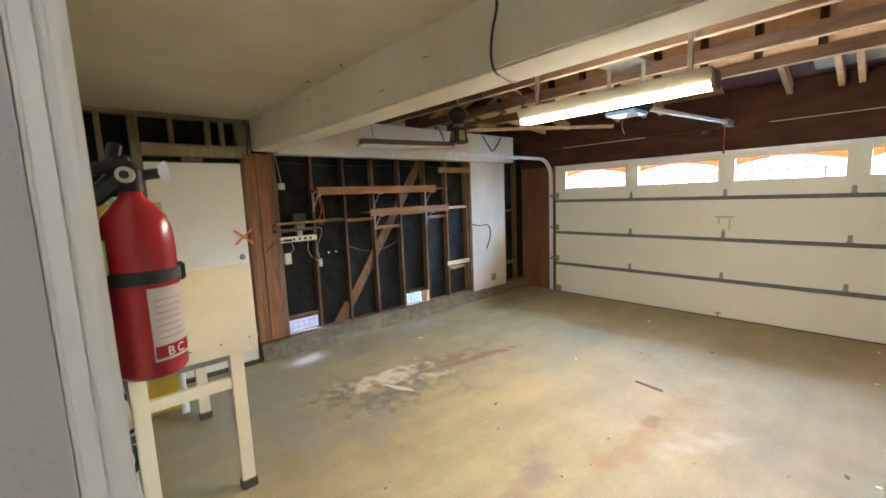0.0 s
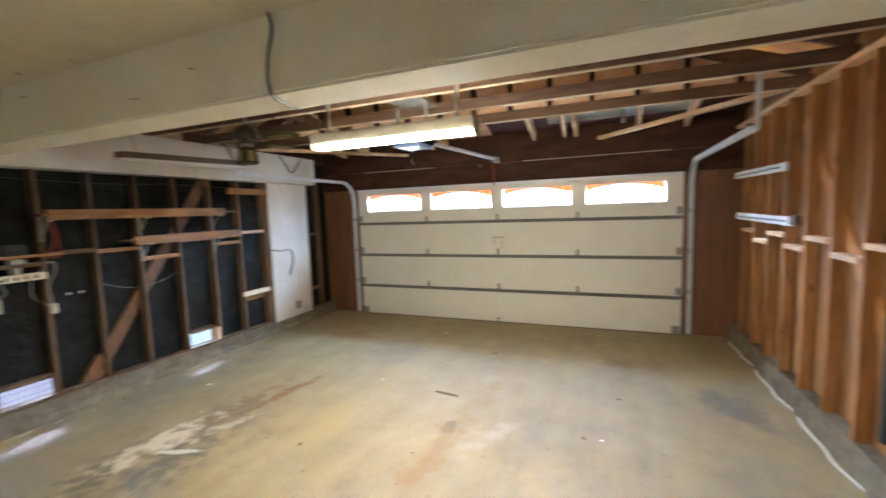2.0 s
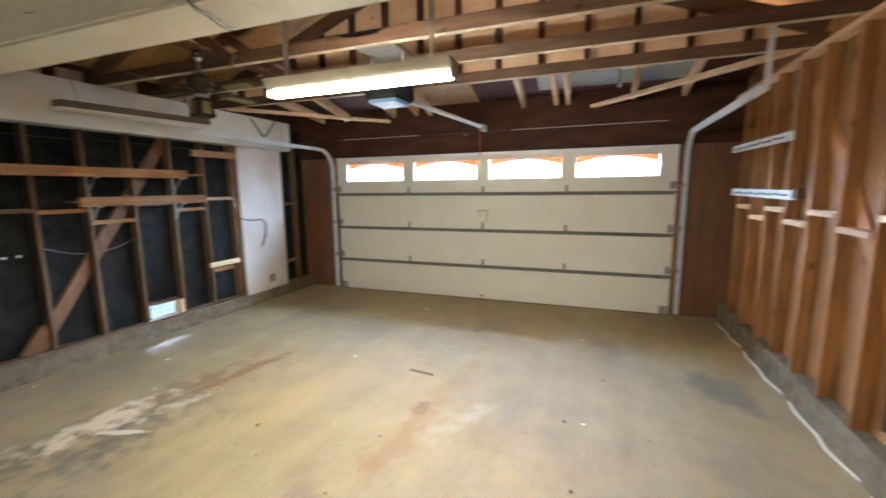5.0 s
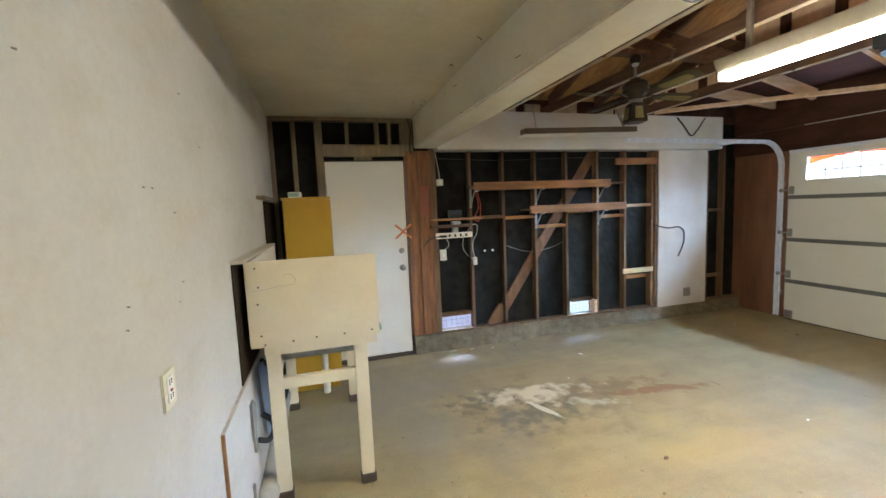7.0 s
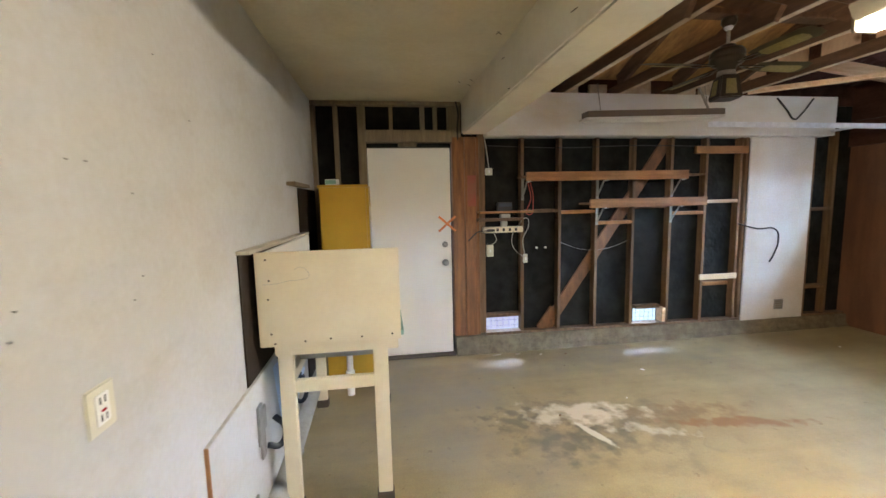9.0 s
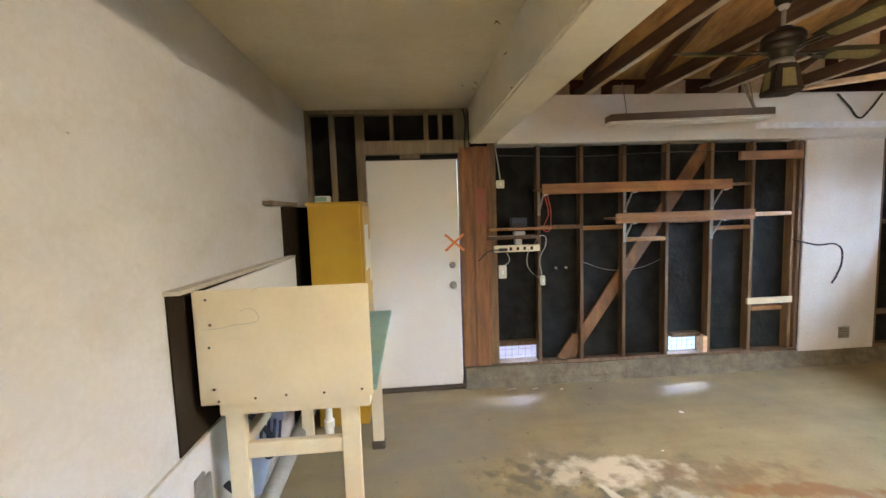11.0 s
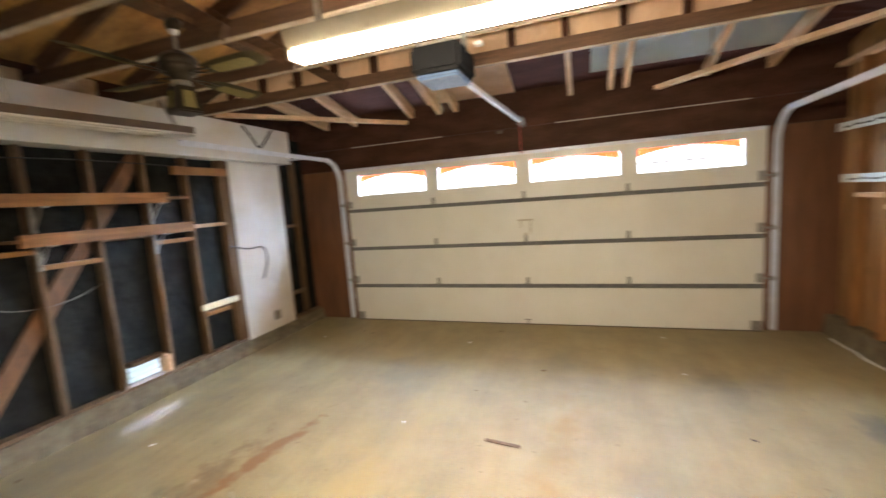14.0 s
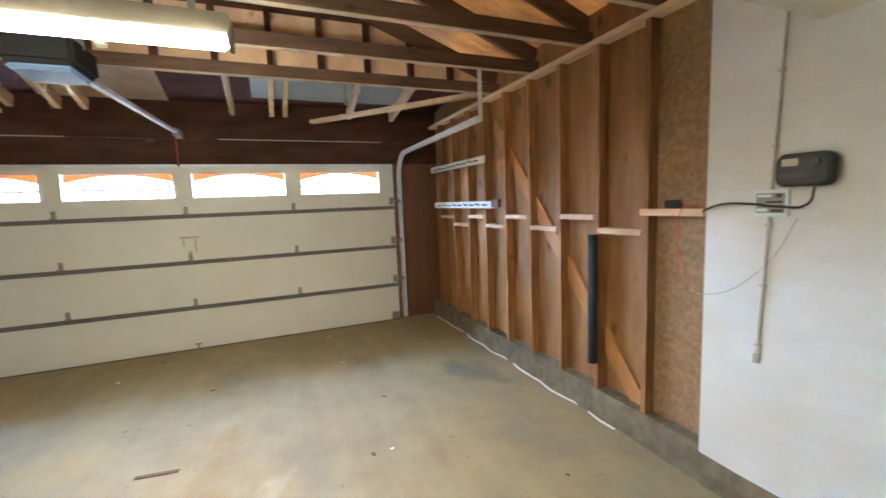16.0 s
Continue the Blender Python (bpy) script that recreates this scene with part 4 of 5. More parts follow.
for k in range(4):
    turn = Matrix.Translation((FX, FY, 2.445)) @ Matrix.Rotation(radians(-1 - 90 * k), 4, "Z")
    tilt = turn @ Matrix.Rotation(radians(-13), 4, "X")
    bm = bmesh.new()
    out = [(0.2, -0.045), (0.3, -0.062), (0.54, -0.068), (0.585, -0.05), (0.595, 0.0), (0.585, 0.05), (0.54, 0.068), (0.3, 0.062), (0.2, 0.045)]
    vt = [bm.verts.new(tilt @ Vector((x, y, 0.0))) for x, y in out]
    bm.faces.new(vt)
    bmesh.ops.solidify(bm, geom=list(bm.faces), thickness=0.006)
    bl = part("blade", bm, M_FANB, fan)
    bm = bmesh.new()
    ins = [(0.27, -0.035), (0.5, -0.042), (0.53, -0.03), (0.54, 0.0), (0.53, 0.03), (0.5, 0.042), (0.27, 0.035), (0.255, 0.0)]
    vt = [bm.verts.new(tilt @ Vector((x, y, -0.012))) for x, y in ins]
    bm.faces.new(vt)
    bmesh.ops.solidify(bm, geom=list(bm.faces), thickness=0.003)
    part("cane_inlay", bm, M_FANI, bl, "woven cane inlay")
    bm = bmesh.new()
    for a0, b0 in (((0.09, 0, 0), (0.17, 0.03, -0.005)), ((0.09, 0, 0), (0.17, -0.03, -0.005)), ((0.17, 0.03, -0.005), (0.25, 0.02, -0.004)), ((0.17, -0.03, -0.005), (0.25, -0.02, -0.004))):
        bar(bm, turn @ Vector(a0), turn @ Vector(b0), 0.012, 0.006)
    part("blade_iron", bm, M_BRONZE, fan)
bm = bmesh.new()
lathe(bm, ((0.05, 2.41), (0.055, 2.395), (0.055, 2.38)), 20, Matrix.Translation((FX, FY, 0)))
part("light_fitter", bm, M_STEEL, fan, smooth=True)
bm = bmesh.new()
r = bmesh.ops.create_cone(bm, cap_ends=True, segments=4, radius1=0.105, radius2=0.075, depth=0.15, matrix=Matrix.Translation((FX, FY, 2.305)) @ Matrix.Rotation(radians(30), 4, "Z"))
bmesh.ops.bevel(bm, geom=list(bm.edges), offset=0.008, segments=2, affect="EDGES")
sh = part("light_shade", bm, M_BRONZE, fan, "square bronze light shade")
bm = bmesh.new()
for k in range(4):
    mm = Matrix.Translation((FX, FY, 2.3)) @ Matrix.Rotation(radians(75 + 90 * k), 4, "Z")
    c = [bm.verts.new(mm @ Vector(p)) for p in ((0.074, -0.035, -0.045), (0.074, 0.035, -0.045), (0.063, 0.028, 0.05), (0.063, -0.028, 0.05))]
    bm.faces.new(c)
bmesh.ops.solidify(bm, geom=list(bm.faces), thickness=0.004)
part("shade_pane", bm, M_FANI, sh, "olive yellow glass pane")

# ---- side door ----
sd = tagged(new("door_2"), "white side door, closed, with an orange tape cross", kind="structure")
leaf = part("door_leaf", boxed(0.415, 1.23, 3.115, 3.16, 0.03, 2.135, 0.004), M_WHITE, sd)
bm = bmesh.new()
box(bm, 0.41, 1.235, 3.16, 3.2, 0.0, 2.15)
part("door_stop", bm, M_RUBBER, sd)
for z, r in ((1.17, 0.028), (0.985, 0.03)):
    bm = bmesh.new()
    rot = Matrix.Translation((1.165, 3.115, z)) @ Matrix.Rotation(radians(90), 4, "X")
    lathe(bm, ((0.033, 0.0), (0.033, 0.006), (0.012, 0.01), (0.012, 0.03), (r * 0.9, 0.036), (r, 0.05), (r * 0.8, 0.062), (0.004, 0.065)) if z < 1.1 else ((0.03, 0.0), (0.028, 0.012), (0.014, 0.02), (0.004, 0.022)), 24, rot)
    part("door_knob" if z < 1.1 else "deadbolt", bm, M_STEEL, leaf, "satin nickel", smooth=True)
for z in (0.3, 1.05, 1.85):
    part("door_hinge", rod(bmesh.new(), (0.413, 3.108, z - 0.045), (0.413, 3.108, z + 0.045), 0.007, seg=10), M_STEEL, leaf)
for sg in (-1, 1):
    part("tape_strip", bar(bmesh.new(), (1.187 - 0.085, 3.108 - 0.012, 1.38 - sg * 0.075), (1.187 + 0.085, 3.08, 1.38 + sg * 0.075), 0.002, 0.022, up=(0, 0, 1)), M_ORANGE, sd, "orange tape")
for x0, x1, y0 in ((1.25, 1.37, 3.092), (1.375, 1.49, 3.088), (1.494, 1.522, 3.096)):
    part("plank", boxed(x0, x1, y0, 3.185, 0.2, 2.24, 0.004), M_REDW, sd)
part("paint_smear", boxed(1.4, 1.488, 3.0845, 3.0875, 1.55, 1.86, 0.0), M_SMEAR, sd, "old red paint smear")
part("threshold", boxed(0.41, 1.25, 3.06, 3.2, 0.0, 0.02, 0.004), M_RUBBER, sd)

# ---- shelves on the north studs ----
def shelf(name, x0, x1, xf, z, brackets, label):
    t = thing(name, ((x0 + x1) / 2, 2.95, z), label, "wall shelf", "bracket shelves")
    part("board", boxed(x0 - 0.03, xf, 2.925, 3.095, z - 0.02, z, 0.003), M_STUDN, t)
    part("front_rail", boxed(x0, x1, 2.9, 2.924, z - 0.055, z + 0.035, 0.003), M_SHELF, t, "red-brown front board")
    for x in brackets:
        bm = bmesh.new()
        bar(bm, (x, 3.095, z - 0.24), (x, 3.095, z - 0.02), 0.028, 0.005, up=(0, 1, 0))
        bar(bm, (x, 3.09, z - 0.027), (x, 2.93, z - 0.027), 0.028, 0.005)
        bar(bm, (x, 3.09, z - 0.21), (x, 2.95, z - 0.04), 0.014, 0.008)
        br = part("bracket", bm, M_BRACK, t, "dull grey metal bracket")
        part("clip", rod(bmesh.new(), (x, 2.945, z - 0.055), (x + 0.045, 2.93, z - 0.04), 0.014, seg=10), M_PLASTIC, br, "white plastic clip")
    return t


shelf("wall_shelf", 1.955, 3.72, 3.94, 1.84, (1.982, 2.808, 3.676), "upper red-brown plank shelf on grey metal brackets")
shelf("wall_shelf", 2.63, 3.95, 3.96, 1.56, (2.808, 3.676), "lower red-brown plank shelf on grey metal brackets")

# ---- low-voltage corner beside the side door ----
sh1 = thing("plank_shelf", (1.75, 3.0, 1.48), "narrow plank shelf carrying network gear", "shelf")
part("plank", boxed(1.5, 2.07, 2.99, 3.098, 1.475, 1.495, 0.002), M_SHELF, sh1)
part("plank", boxed(1.49, 1.96, 3.0, 3.098, 1.395, 1.425, 0.002), M_STUDN, sh1)
ps = thing("power_strip", (1.76, 3.05, 1.3), "ivory plastic power strip screwed across two studs", "power strip")
part("body", boxed(1.55, 1.97, 3.04, 3.098, 1.275, 1.335, 0.006), M_CREAM, ps)
for k in range(1, 5):
    part("socket", boxed(1.62 + 0.065 * k, 1.645 + 0.065 * k, 3.037, 3.0395, 1.29, 1.32), M_BLACK, ps)
part("plug", boxed(1.58, 1.66, 3.0, 3.036, 1.29, 1.315, 0.004), M_BLACK, ps)
rt = thing("router", (1.75, 3.04, 1.495), "small black network router on the plank shelf", "router")
part("case", boxed(1.7, 1.85, 3.02, 3.09, 1.496, 1.585, 0.006), M_BLACK, rt)
part("screen", boxed(1.71, 1.84, 3.016, 3.019, 1.54, 1.575, 0.001), M_BLUEBLK, rt)
rt2 = thing("adapter", (1.77, 3.04, 1.425), "grey plastic adapter between the planks", "adapter")
part("case", boxed(1.73, 1.83, 3.02, 3.09, 1.426, 1.462, 0.006), M_WIRE, rt2)
part("leg", boxed(1.74, 1.8, 3.03, 3.09, 1.336, 1.392, 0.004), M_WIRE, rt2)
for (x0, x1, z0, z1, nm, lb) in ((1.59, 1.66, 1.03, 1.15, "junction_box", "ivory switch box beside the stud"), (1.985, 2.025, 0.95, 1.04, "switch_box", "ivory switch on the stud"), (1.585, 1.655, 1.86, 1.93, "outlet_box", "ivory outlet box on the stud")):
    jb = thing(nm, ((x0 + x1) / 2, 3.08, z0), lb, "electrical box")
    part("plate", boxed(x0, x1, 3.06, 3.098, z0, z1, 0.004), M_IVORY, jb)
    part("toggle", boxed((x0 + x1) / 2 - 0.008, (x0 + x1) / 2 + 0.008, 3.052, 3.0595, (z0 + z1) / 2 - 0.015, (z0 + z1) / 2 + 0.015, 0.002), M_PLASTIC, jb)


def cord(name, pts, r, m, label):
    return tagged(cable(name, pts, r, m), label, "cable")


cord("wire", [(1.62, 3.07, 1.93), (1.6, 3.08, 2.1), (1.58, 3.09, 2.24)], 0.005, M_WIRE, "pale wire rising from the outlet box to the header")
cord("wire", [(1.64, 3.06, 1.15), (1.68, 3.03, 1.2), (1.66, 3.04, 1.27)], 0.004, M_WIRE, "grey wire looping up to the power strip")
cord("wire", [(1.86, 3.03, 1.3), (1.84, 3.0, 1.15), (1.92, 3.0, 1.05), (1.99, 3.05, 1.02)], 0.004, M_WIRE, "grey wire hanging from the power strip")
cord("wire", [(1.9, 3.03, 1.33), (1.99, 3.0, 1.42), (2.02, 3.02, 1.35), (1.97, 3.05, 1.2), (1.995, 3.07, 1.05)], 0.004, M_WIRE, "grey wire coiled beside the stud")
cord("cable", [(1.4, 3.07, 1.2), (1.5, 3.05, 1.29), (1.6, 3.02, 1.3)], 0.006, M_CABLE, "black lead plugged into the power strip")
cord("cable", [(1.29, 3.06, 2.57), (1.31, 3.05, 2.45), (1.3, 3.06, 2.3), (1.31, 3.08, 2.21)], 0.007, M_CABLE, "black cable in the corner above the door")
cord("wire", [(2.05, 3.07, 1.8), (2.08, 3.05, 1.6), (2.03, 3.05, 1.45), (2.06, 3.06, 1.62), (2.03, 3.07, 1.78)], 0.004, M_REDWIRE, "red wire looped from the shelf bracket")
cord("wire", [(2.42, 3.15, 1.14), (2.7, 3.16, 1.05), (3.0, 3.16, 1.06), (3.22, 3.15, 1.14)], 0.002, M_BRACK, "thin grey wire sagging across the tar paper")
cord("cable", [(4.13, 3.12, 2.2), (4.12, 3.14, 1.7), (4.13, 3.14, 1.0), (4.15, 3.13, 0.7)], 0.008, M_CABLE, "black cable running down a stud")
cord("cable", [(4.52, 3.09, 1.28), (4.75, 3.07, 1.22), (4.98, 3.06, 1.2), (5.02, 3.06, 1.08), (4.97, 3.065, 0.9), (4.93, 3.07, 0.83)], 0.008, M_CABLE, "black cable stub hanging on the drywall panel")
cord("cable", [(1.62, 3.14, 2.16), (2.4, 3.095, 2.13), (3.2, 3.095, 2.15), (4.1, 3.095, 2.14)], 0.004, M_CABLE, "thin black cable strung under the header")
cord("cable", [(4.75, 2.94, 2.62), (4.87, 2.935, 2.5), (4.97, 2.93, 2.4), (5.05, 2.935, 2.45), (5.2, 2.94, 2.62)], 0.009, M_CABLE, "grey-black cable hanging in a loop")
for x in (2.17, 2.27):
    nb = finish("roofing_nail", rod(bmesh.new(), (x, 3.19, 1.09), (x, 3.175, 1.09), 0.012, seg=10), M_PLASTIC)
    tagged(nb, "white plastic cap nail in the tar paper", "nail", "cap nails")
vp = thing("wall_vent", (5.1, 3.08, 0.27), "grey metal vent plate low on the drywall panel", "vent")
part("plate", boxed(5.04, 5.16, 3.074, 3.082, 0.26, 0.38, 0.003), M_STEEL, vp)
for k in range(4):
    part("louvre", boxed(5.055, 5.145, 3.069, 3.0735, 0.278 + 0.025 * k, 0.288 + 0.025 * k), M_STUDG, vp)

# ---- sink bench ----
bench = thing("sink_bench", (0.3, 1.7, 0), "cream painted wooden sink bench with high end panel, green top", "sink bench")
ep = part("end_panel", boxed(-0.06, 0.615, 1.0, 1.02, 0.925, 1.385, 0.003), M_CREAM, bench)
for x, z in ((-0.01, 1.35), (0.0, 1.25), (-0.01, 1.16), (-0.005, 0.99), (0.01, 0.94), (0.15, 0.945), (0.27, 0.95), (0.42, 0.95), (0.57, 0.955)):
    part("screw", rod(bmesh.new(), (x, 1.0005, z), (x + 0.003, 0.997, z), 0.0048, seg=8), M_RUBBER, ep)
cable("paint_crack", [(-0.03, 0.999, 1.232), (0.04, 0.999, 1.236), (0.09, 0.999, 1.246), (0.15, 0.999, 1.25), (0.185, 0.999, 1.262), (0.18, 0.999, 1.29), (0.15, 0.999, 1.31), (0.12, 0.999, 1.3)], 0.0013, M_PIPE, ep, "thin wandering crack in the paint")
part("apron", boxed(0.0, 0.6, 1.022, 1.06, 0.87, 0.935, 0.003), M_CREAM, bench)
bm = bmesh.new()
for x0, x1, y0, y1 in ((-0.06, 0.63, 1.022, 1.25), (-0.06, 0.63, 1.95, 2.32), (-0.06, 0.06, 1.25, 1.95), (0.53, 0.63, 1.25, 1.95)):
    box(bm, x0, x1, y0, y1, 0.937, 0.962, 0.002)
part("worktop", bm, M_GREEN, bench, "green laminate top")
bm = bmesh.new()
for x0, x1, y0, y1, z0, z1 in ((0.065, 0.525, 1.255, 1.265, 0.77, 0.966), (0.065, 0.525, 1.935, 1.945, 0.77, 0.966), (0.065, 0.075, 1.265, 1.935, 0.77, 0.966), (0.515, 0.525, 1.265, 1.935, 0.77, 0.966), (0.065, 0.525, 1.255, 1.945, 0.76, 0.77)):
    box(bm, x0, x1, y0, y1, z0, z1)
part("sink_bowl", bm, M_STEEL, bench, "dull steel bowl")
part("back_panel", boxed(-0.065, -0.045, 1.02, 2.38, 0.93, 1.37, 0.003), M_WHITE, bench, "white painted back panel")
part("back_cap", bar(bmesh.new(), (-0.07, 0.89, 1.398), (-0.07, 2.38, 1.38), 0.058, 0.016), M_PIPE, bench, "bare dusty top edge")
# a flat dark sheet stands in for the shaded gap against the wall
part("gap_sheet", boxed(-0.099, -0.092, 0.9, 2.38, 0.775, 1.388), M_SHADE, bench, "dark sheet painting the shaded gap behind the bench")
part("front_apron", boxed(0.575, 0.6, 1.06, 2.3, 0.87, 0.935, 0.003), M_CREAM, bench)
for x0, y0 in ((0.0, 1.062), (0.47, 1.062), (-0.02, 2.19), (0.47, 2.17)):
    lg = part("leg", boxed(x0, x0 + 0.075, y0, y0 + 0.045, 0.05, 0.936 if y0 > 2 else 0.869, 0.004), M_CREAM, bench)
    part("foot", boxed(x0 - 0.008, x0 + 0.083, y0 - 0.008, y0 + 0.053, 0.0, 0.06, 0.006), M_RUBBER, lg, "dirt-blackened foot")
part("stretcher", boxed(0.076, 0.469, 1.066, 1.1, 0.655, 0.72, 0.003), M_CREAM, bench)
part("side_stretcher", boxed(0.0, 0.04, 1.11, 2.19, 0.64, 0.7, 0.003), M_CREAM, bench)
bm = bmesh.new()
rod(bm, (0.3, 1.6, 0.5), (0.3, 1.6, 0.78), 0.02)
rod(bm, (0.3, 1.6, 0.49), (0.3, 1.6, 0.53), 0.029)
rod(bm, (0.3, 1.6, 0.37), (0.3, 1.6, 0.5), 0.024)
rod(bm, (0.3, 1.6, 0.74), (0.3, 1.6, 0.765), 0.032)
part("drain_pipe", bm, M_PLASTIC, bench, "white plastic drain tail", smooth=False)

# pipes and hoses against the west wall
pp = thing("waste_pipe", (0.0, 1.5, 0.05), "grey plastic waste pipe lying along the wall", "pipe")
part("pipe", rod(bmesh.new(), (-0.045, 0.7, 0.07), (-0.045, 2.5, 0.16), 0.05), M_WIRE, pp, smooth=True)
part("coupling", rod(bmesh.new(), (-0.045, 1.0, 0.085), (-0.045, 1.12, 0.091), 0.058), M_WIRE, pp, smooth=True)
part("strap", rod(bmesh.new(), (-0.045, 1.6, 0.0), (-0.045, 1.6, 0.1), 0.025), M_STEEL, pp)
cord("hose", [(-0.07, 1.35, 0.75), (0.02, 1.4, 0.62), (0.05, 1.45, 0.5), (0.0, 1.5, 0.4), (-0.06, 1.55, 0.42)], 0.013, M_BLUEBLK, "dark rubber hose looping from the wall valve")
cord("hose", [(-0.07, 1.55, 0.8), (0.05, 1.6, 0.72), (0.14, 1.65, 0.84), (0.16, 1.66, 0.9)], 0.01, M_STEEL, "braided supply hose to the sink")
cord("hose", [(-0.07, 1.75, 0.8), (0.03, 1.78, 0.7), (0.15, 1.75, 0.83), (0.2, 1.72, 0.9)], 0.01, M_STEEL, "braided supply hose to the sink")
cord("hose", [(-0.06, 1.15, 0.5), (0.0, 1.12, 0.45), (-0.02, 1.08, 0.38), (-0.07, 1.05, 0.4)], 0.016, M_BLUEBLK, "dark hose end beside the loose panel")
lp = thing("loose_panel", (-0.09, 0.8, 0.1), "white drywall patch panel with broken brown edge against wall", "wall panel")
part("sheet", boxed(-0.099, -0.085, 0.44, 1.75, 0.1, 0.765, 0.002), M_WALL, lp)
part("edge", boxed(-0.0995, -0.0845, 0.434, 0.439, 0.1, 0.768, 0.001), M_STUD, lp, "torn brown edge")
part("top_edge", boxed(-0.0995, -0.086, 0.439, 1.75, 0.7655, 0.769, 0.0), M_PIPE, lp, "torn brown edge")
for y, z, w, h in ((0.98, 0.55, 0.035, 0.1), (1.0, 0.46, 0.028, 0.09), (1.03, 0.56, 0.03, 0.06), (0.86, 0.22, 0.014, 0.05)):
    part("tape_patch", boxed(-0.084, -0.074 + y * 0.003, y - w, y + w, z - h, z + h, 0.004), M_STEEL, lp, "torn grey tape")
# shade beside the tall cabinet, put on the wall as a dark sheet
structure("shade_sheet", boxed(-0.0995, -0.09, 2.3, 3.08, 0.02, 1.735), M_SHADE, "dark sheet painting the shade on the wall behind the cabinet")
structure("trim_cleat", boxed(-0.0995, -0.04, 1.95, 2.52, 1.74, 1.765, 0.002), M_STUDG, "thin wooden cleat on the plaster wall")
rag = thing("blue_panel", (-0.02, 2.1, 0.2), "pale blue plastic sheet behind the sink bench legs", "plastic sheet")
bm = bmesh.new()
vt = [bm.verts.new((-0.07 + dx, y, z)) for y, z, dx in ((1.22, 0.74, 0.0), (1.36, 0.745, 0.012), (1.6, 0.63, 0.02), (1.85, 0.5, 0.012), (2.04, 0.4, 0.0), (1.74, 0.32, 0.01), (1.5, 0.2, 0.02), (1.3, 0.3, 0.012))]
mid = bm.verts.new((-0.045, 1.5, 0.48))
for k in range(8):
    bm.faces.new((vt[k], vt[(k + 1) % 8], mid))
bmesh.ops.solidify(bm, geom=list(bm.faces), thickness=0.006)
part("sheet", bm, M_BLUE, rag)
for k in range(6):
    y = 1.36 + 0.09 * k
    part("tear", bar(bmesh.new(), (-0.034, y, 0.72 - 0.055 * k), (-0.03, y - 0.05, 0.61 - 0.05 * k), 0.006, 0.035, up=(0, 1, 0.3), bevel=0.002), M_BLUEBLK, rag, "dark tear in the sheet")

# ---- tall cabinet ----
cab = thing("tall_cabinet", (0.22, 2.8, 0), "tall mustard yellow cabinet beside the sink bench", "cabinet")
part("body", boxed(0.03, 0.41, 2.5, 3.05, 0.02, 1.74, 0.004), M_YELLOW, cab)
part("top", boxed(0.02, 0.43, 2.49, 3.06, 1.741, 1.762, 0.003), M_YELLOW, cab)
dr = part("door", boxed(0.411, 0.432, 2.52, 3.04, 0.08, 1.735, 0.003), M_YELLOW, cab)
part("paper_sheet", boxed(0.4325, 0.434, 2.6, 2.85, 1.22, 1.58), M_PLASTIC, dr, "white paper taped on the door")
part("paper_sheet", boxed(0.4325, 0.434, 2.88, 3.0, 1.1, 1.45), M_PLASTIC, dr, "white paper taped on the door")
part("pull", rod(bmesh.new(), (0.433, 2.58, 0.95), (0.45, 2.58, 0.95), 0.014), M_STEEL, dr)
tb2 = thing("tape_box", (0.15, 2.6, 1.763), "small green and white carton on the cabinet", "carton")
part("carton", boxed(0.08, 0.19, 2.54, 2.62, 1.763, 1.81, 0.003), M_PLASTIC, tb2)
part("green_band", boxed(0.082, 0.17, 2.537, 2.5395, 1.77, 1.803), M_GREEN, tb2, "green printed band")

# ---- fire extinguisher ----
EX, EY = -0.028, -0.6
ex = thing("fire_extinguisher", (EX, EY, 1.43), "red fire extinguisher strapped beside the doorway", "fire extinguisher")
at_e = Matrix.Translation((EX, EY, 0))
part("cylinder", lathe(bmesh.new(), ((0.03, 1.43), (0.048, 1.432), (0.053, 1.44), (0.054, 1.47), (0.054, 1.66), (0.052, 1.685), (0.045, 1.71), (0.03, 1.73), (0.018, 1.742), (0.016, 1.752)), 48, at_e), M_RED, ex, smooth=True)
bm = bmesh.new()
lathe(bm, ((0.019, 1.75), (0.02, 1.76), (0.02, 1.785), (0.012, 1.8)), 20, at_e)
bar(bm, (EX, EY + 0.005, 1.785), (EX - 0.058, EY - 0.004, 1.735), 0.026, 0.03, bevel=0.006)
bar(bm, (EX + 0.005, EY, 1.802), (EX - 0.05, EY - 0.008, 1.785), 0.024, 0.022, bevel=0.005)
bar(bm, (EX - 0.02, EY, 1.8), (EX - 0.012, EY, 1.83), 0.02, 0.02, bevel=0.004)
bar(bm, (EX, EY, 1.775), (EX + 0.045, EY + 0.01, 1.782), 0.016, 0.018, bevel=0.003)
part("valve", bm, M_BLACK, ex)
bm = bmesh.new()
rod(bm, (EX + 0.04, EY + 0.01, 1.782), (EX + 0.056, EY + 0.012, 1.784), 0.008, 0.02, seg=20)
part("nozzle", bm, M_GALV, ex)
bm = bmesh.new()
rod(bm, (EX - 0.005, EY - 0.018, 1.777), (EX - 0.008, EY - 0.03, 1.777), 0.013, seg=24)
gg = part("gauge", bm, M_IVORY, ex, "cream gauge ring")
part("dial", rod(bmesh.new(), (EX - 0.008, EY - 0.03, 1.777), (EX - 0.0085, EY - 0.032, 1.777), 0.007, seg=16), M_BLACK, gg)
bm = bmesh.new()
lathe(bm, ((0.0545, 1.595), (0.0575, 1.596), (0.0575, 1.616), (0.0545, 1.617)), 40, at_e)
st = part("strap", bm, M_BLACK, ex, "black rubber strap", smooth=False)
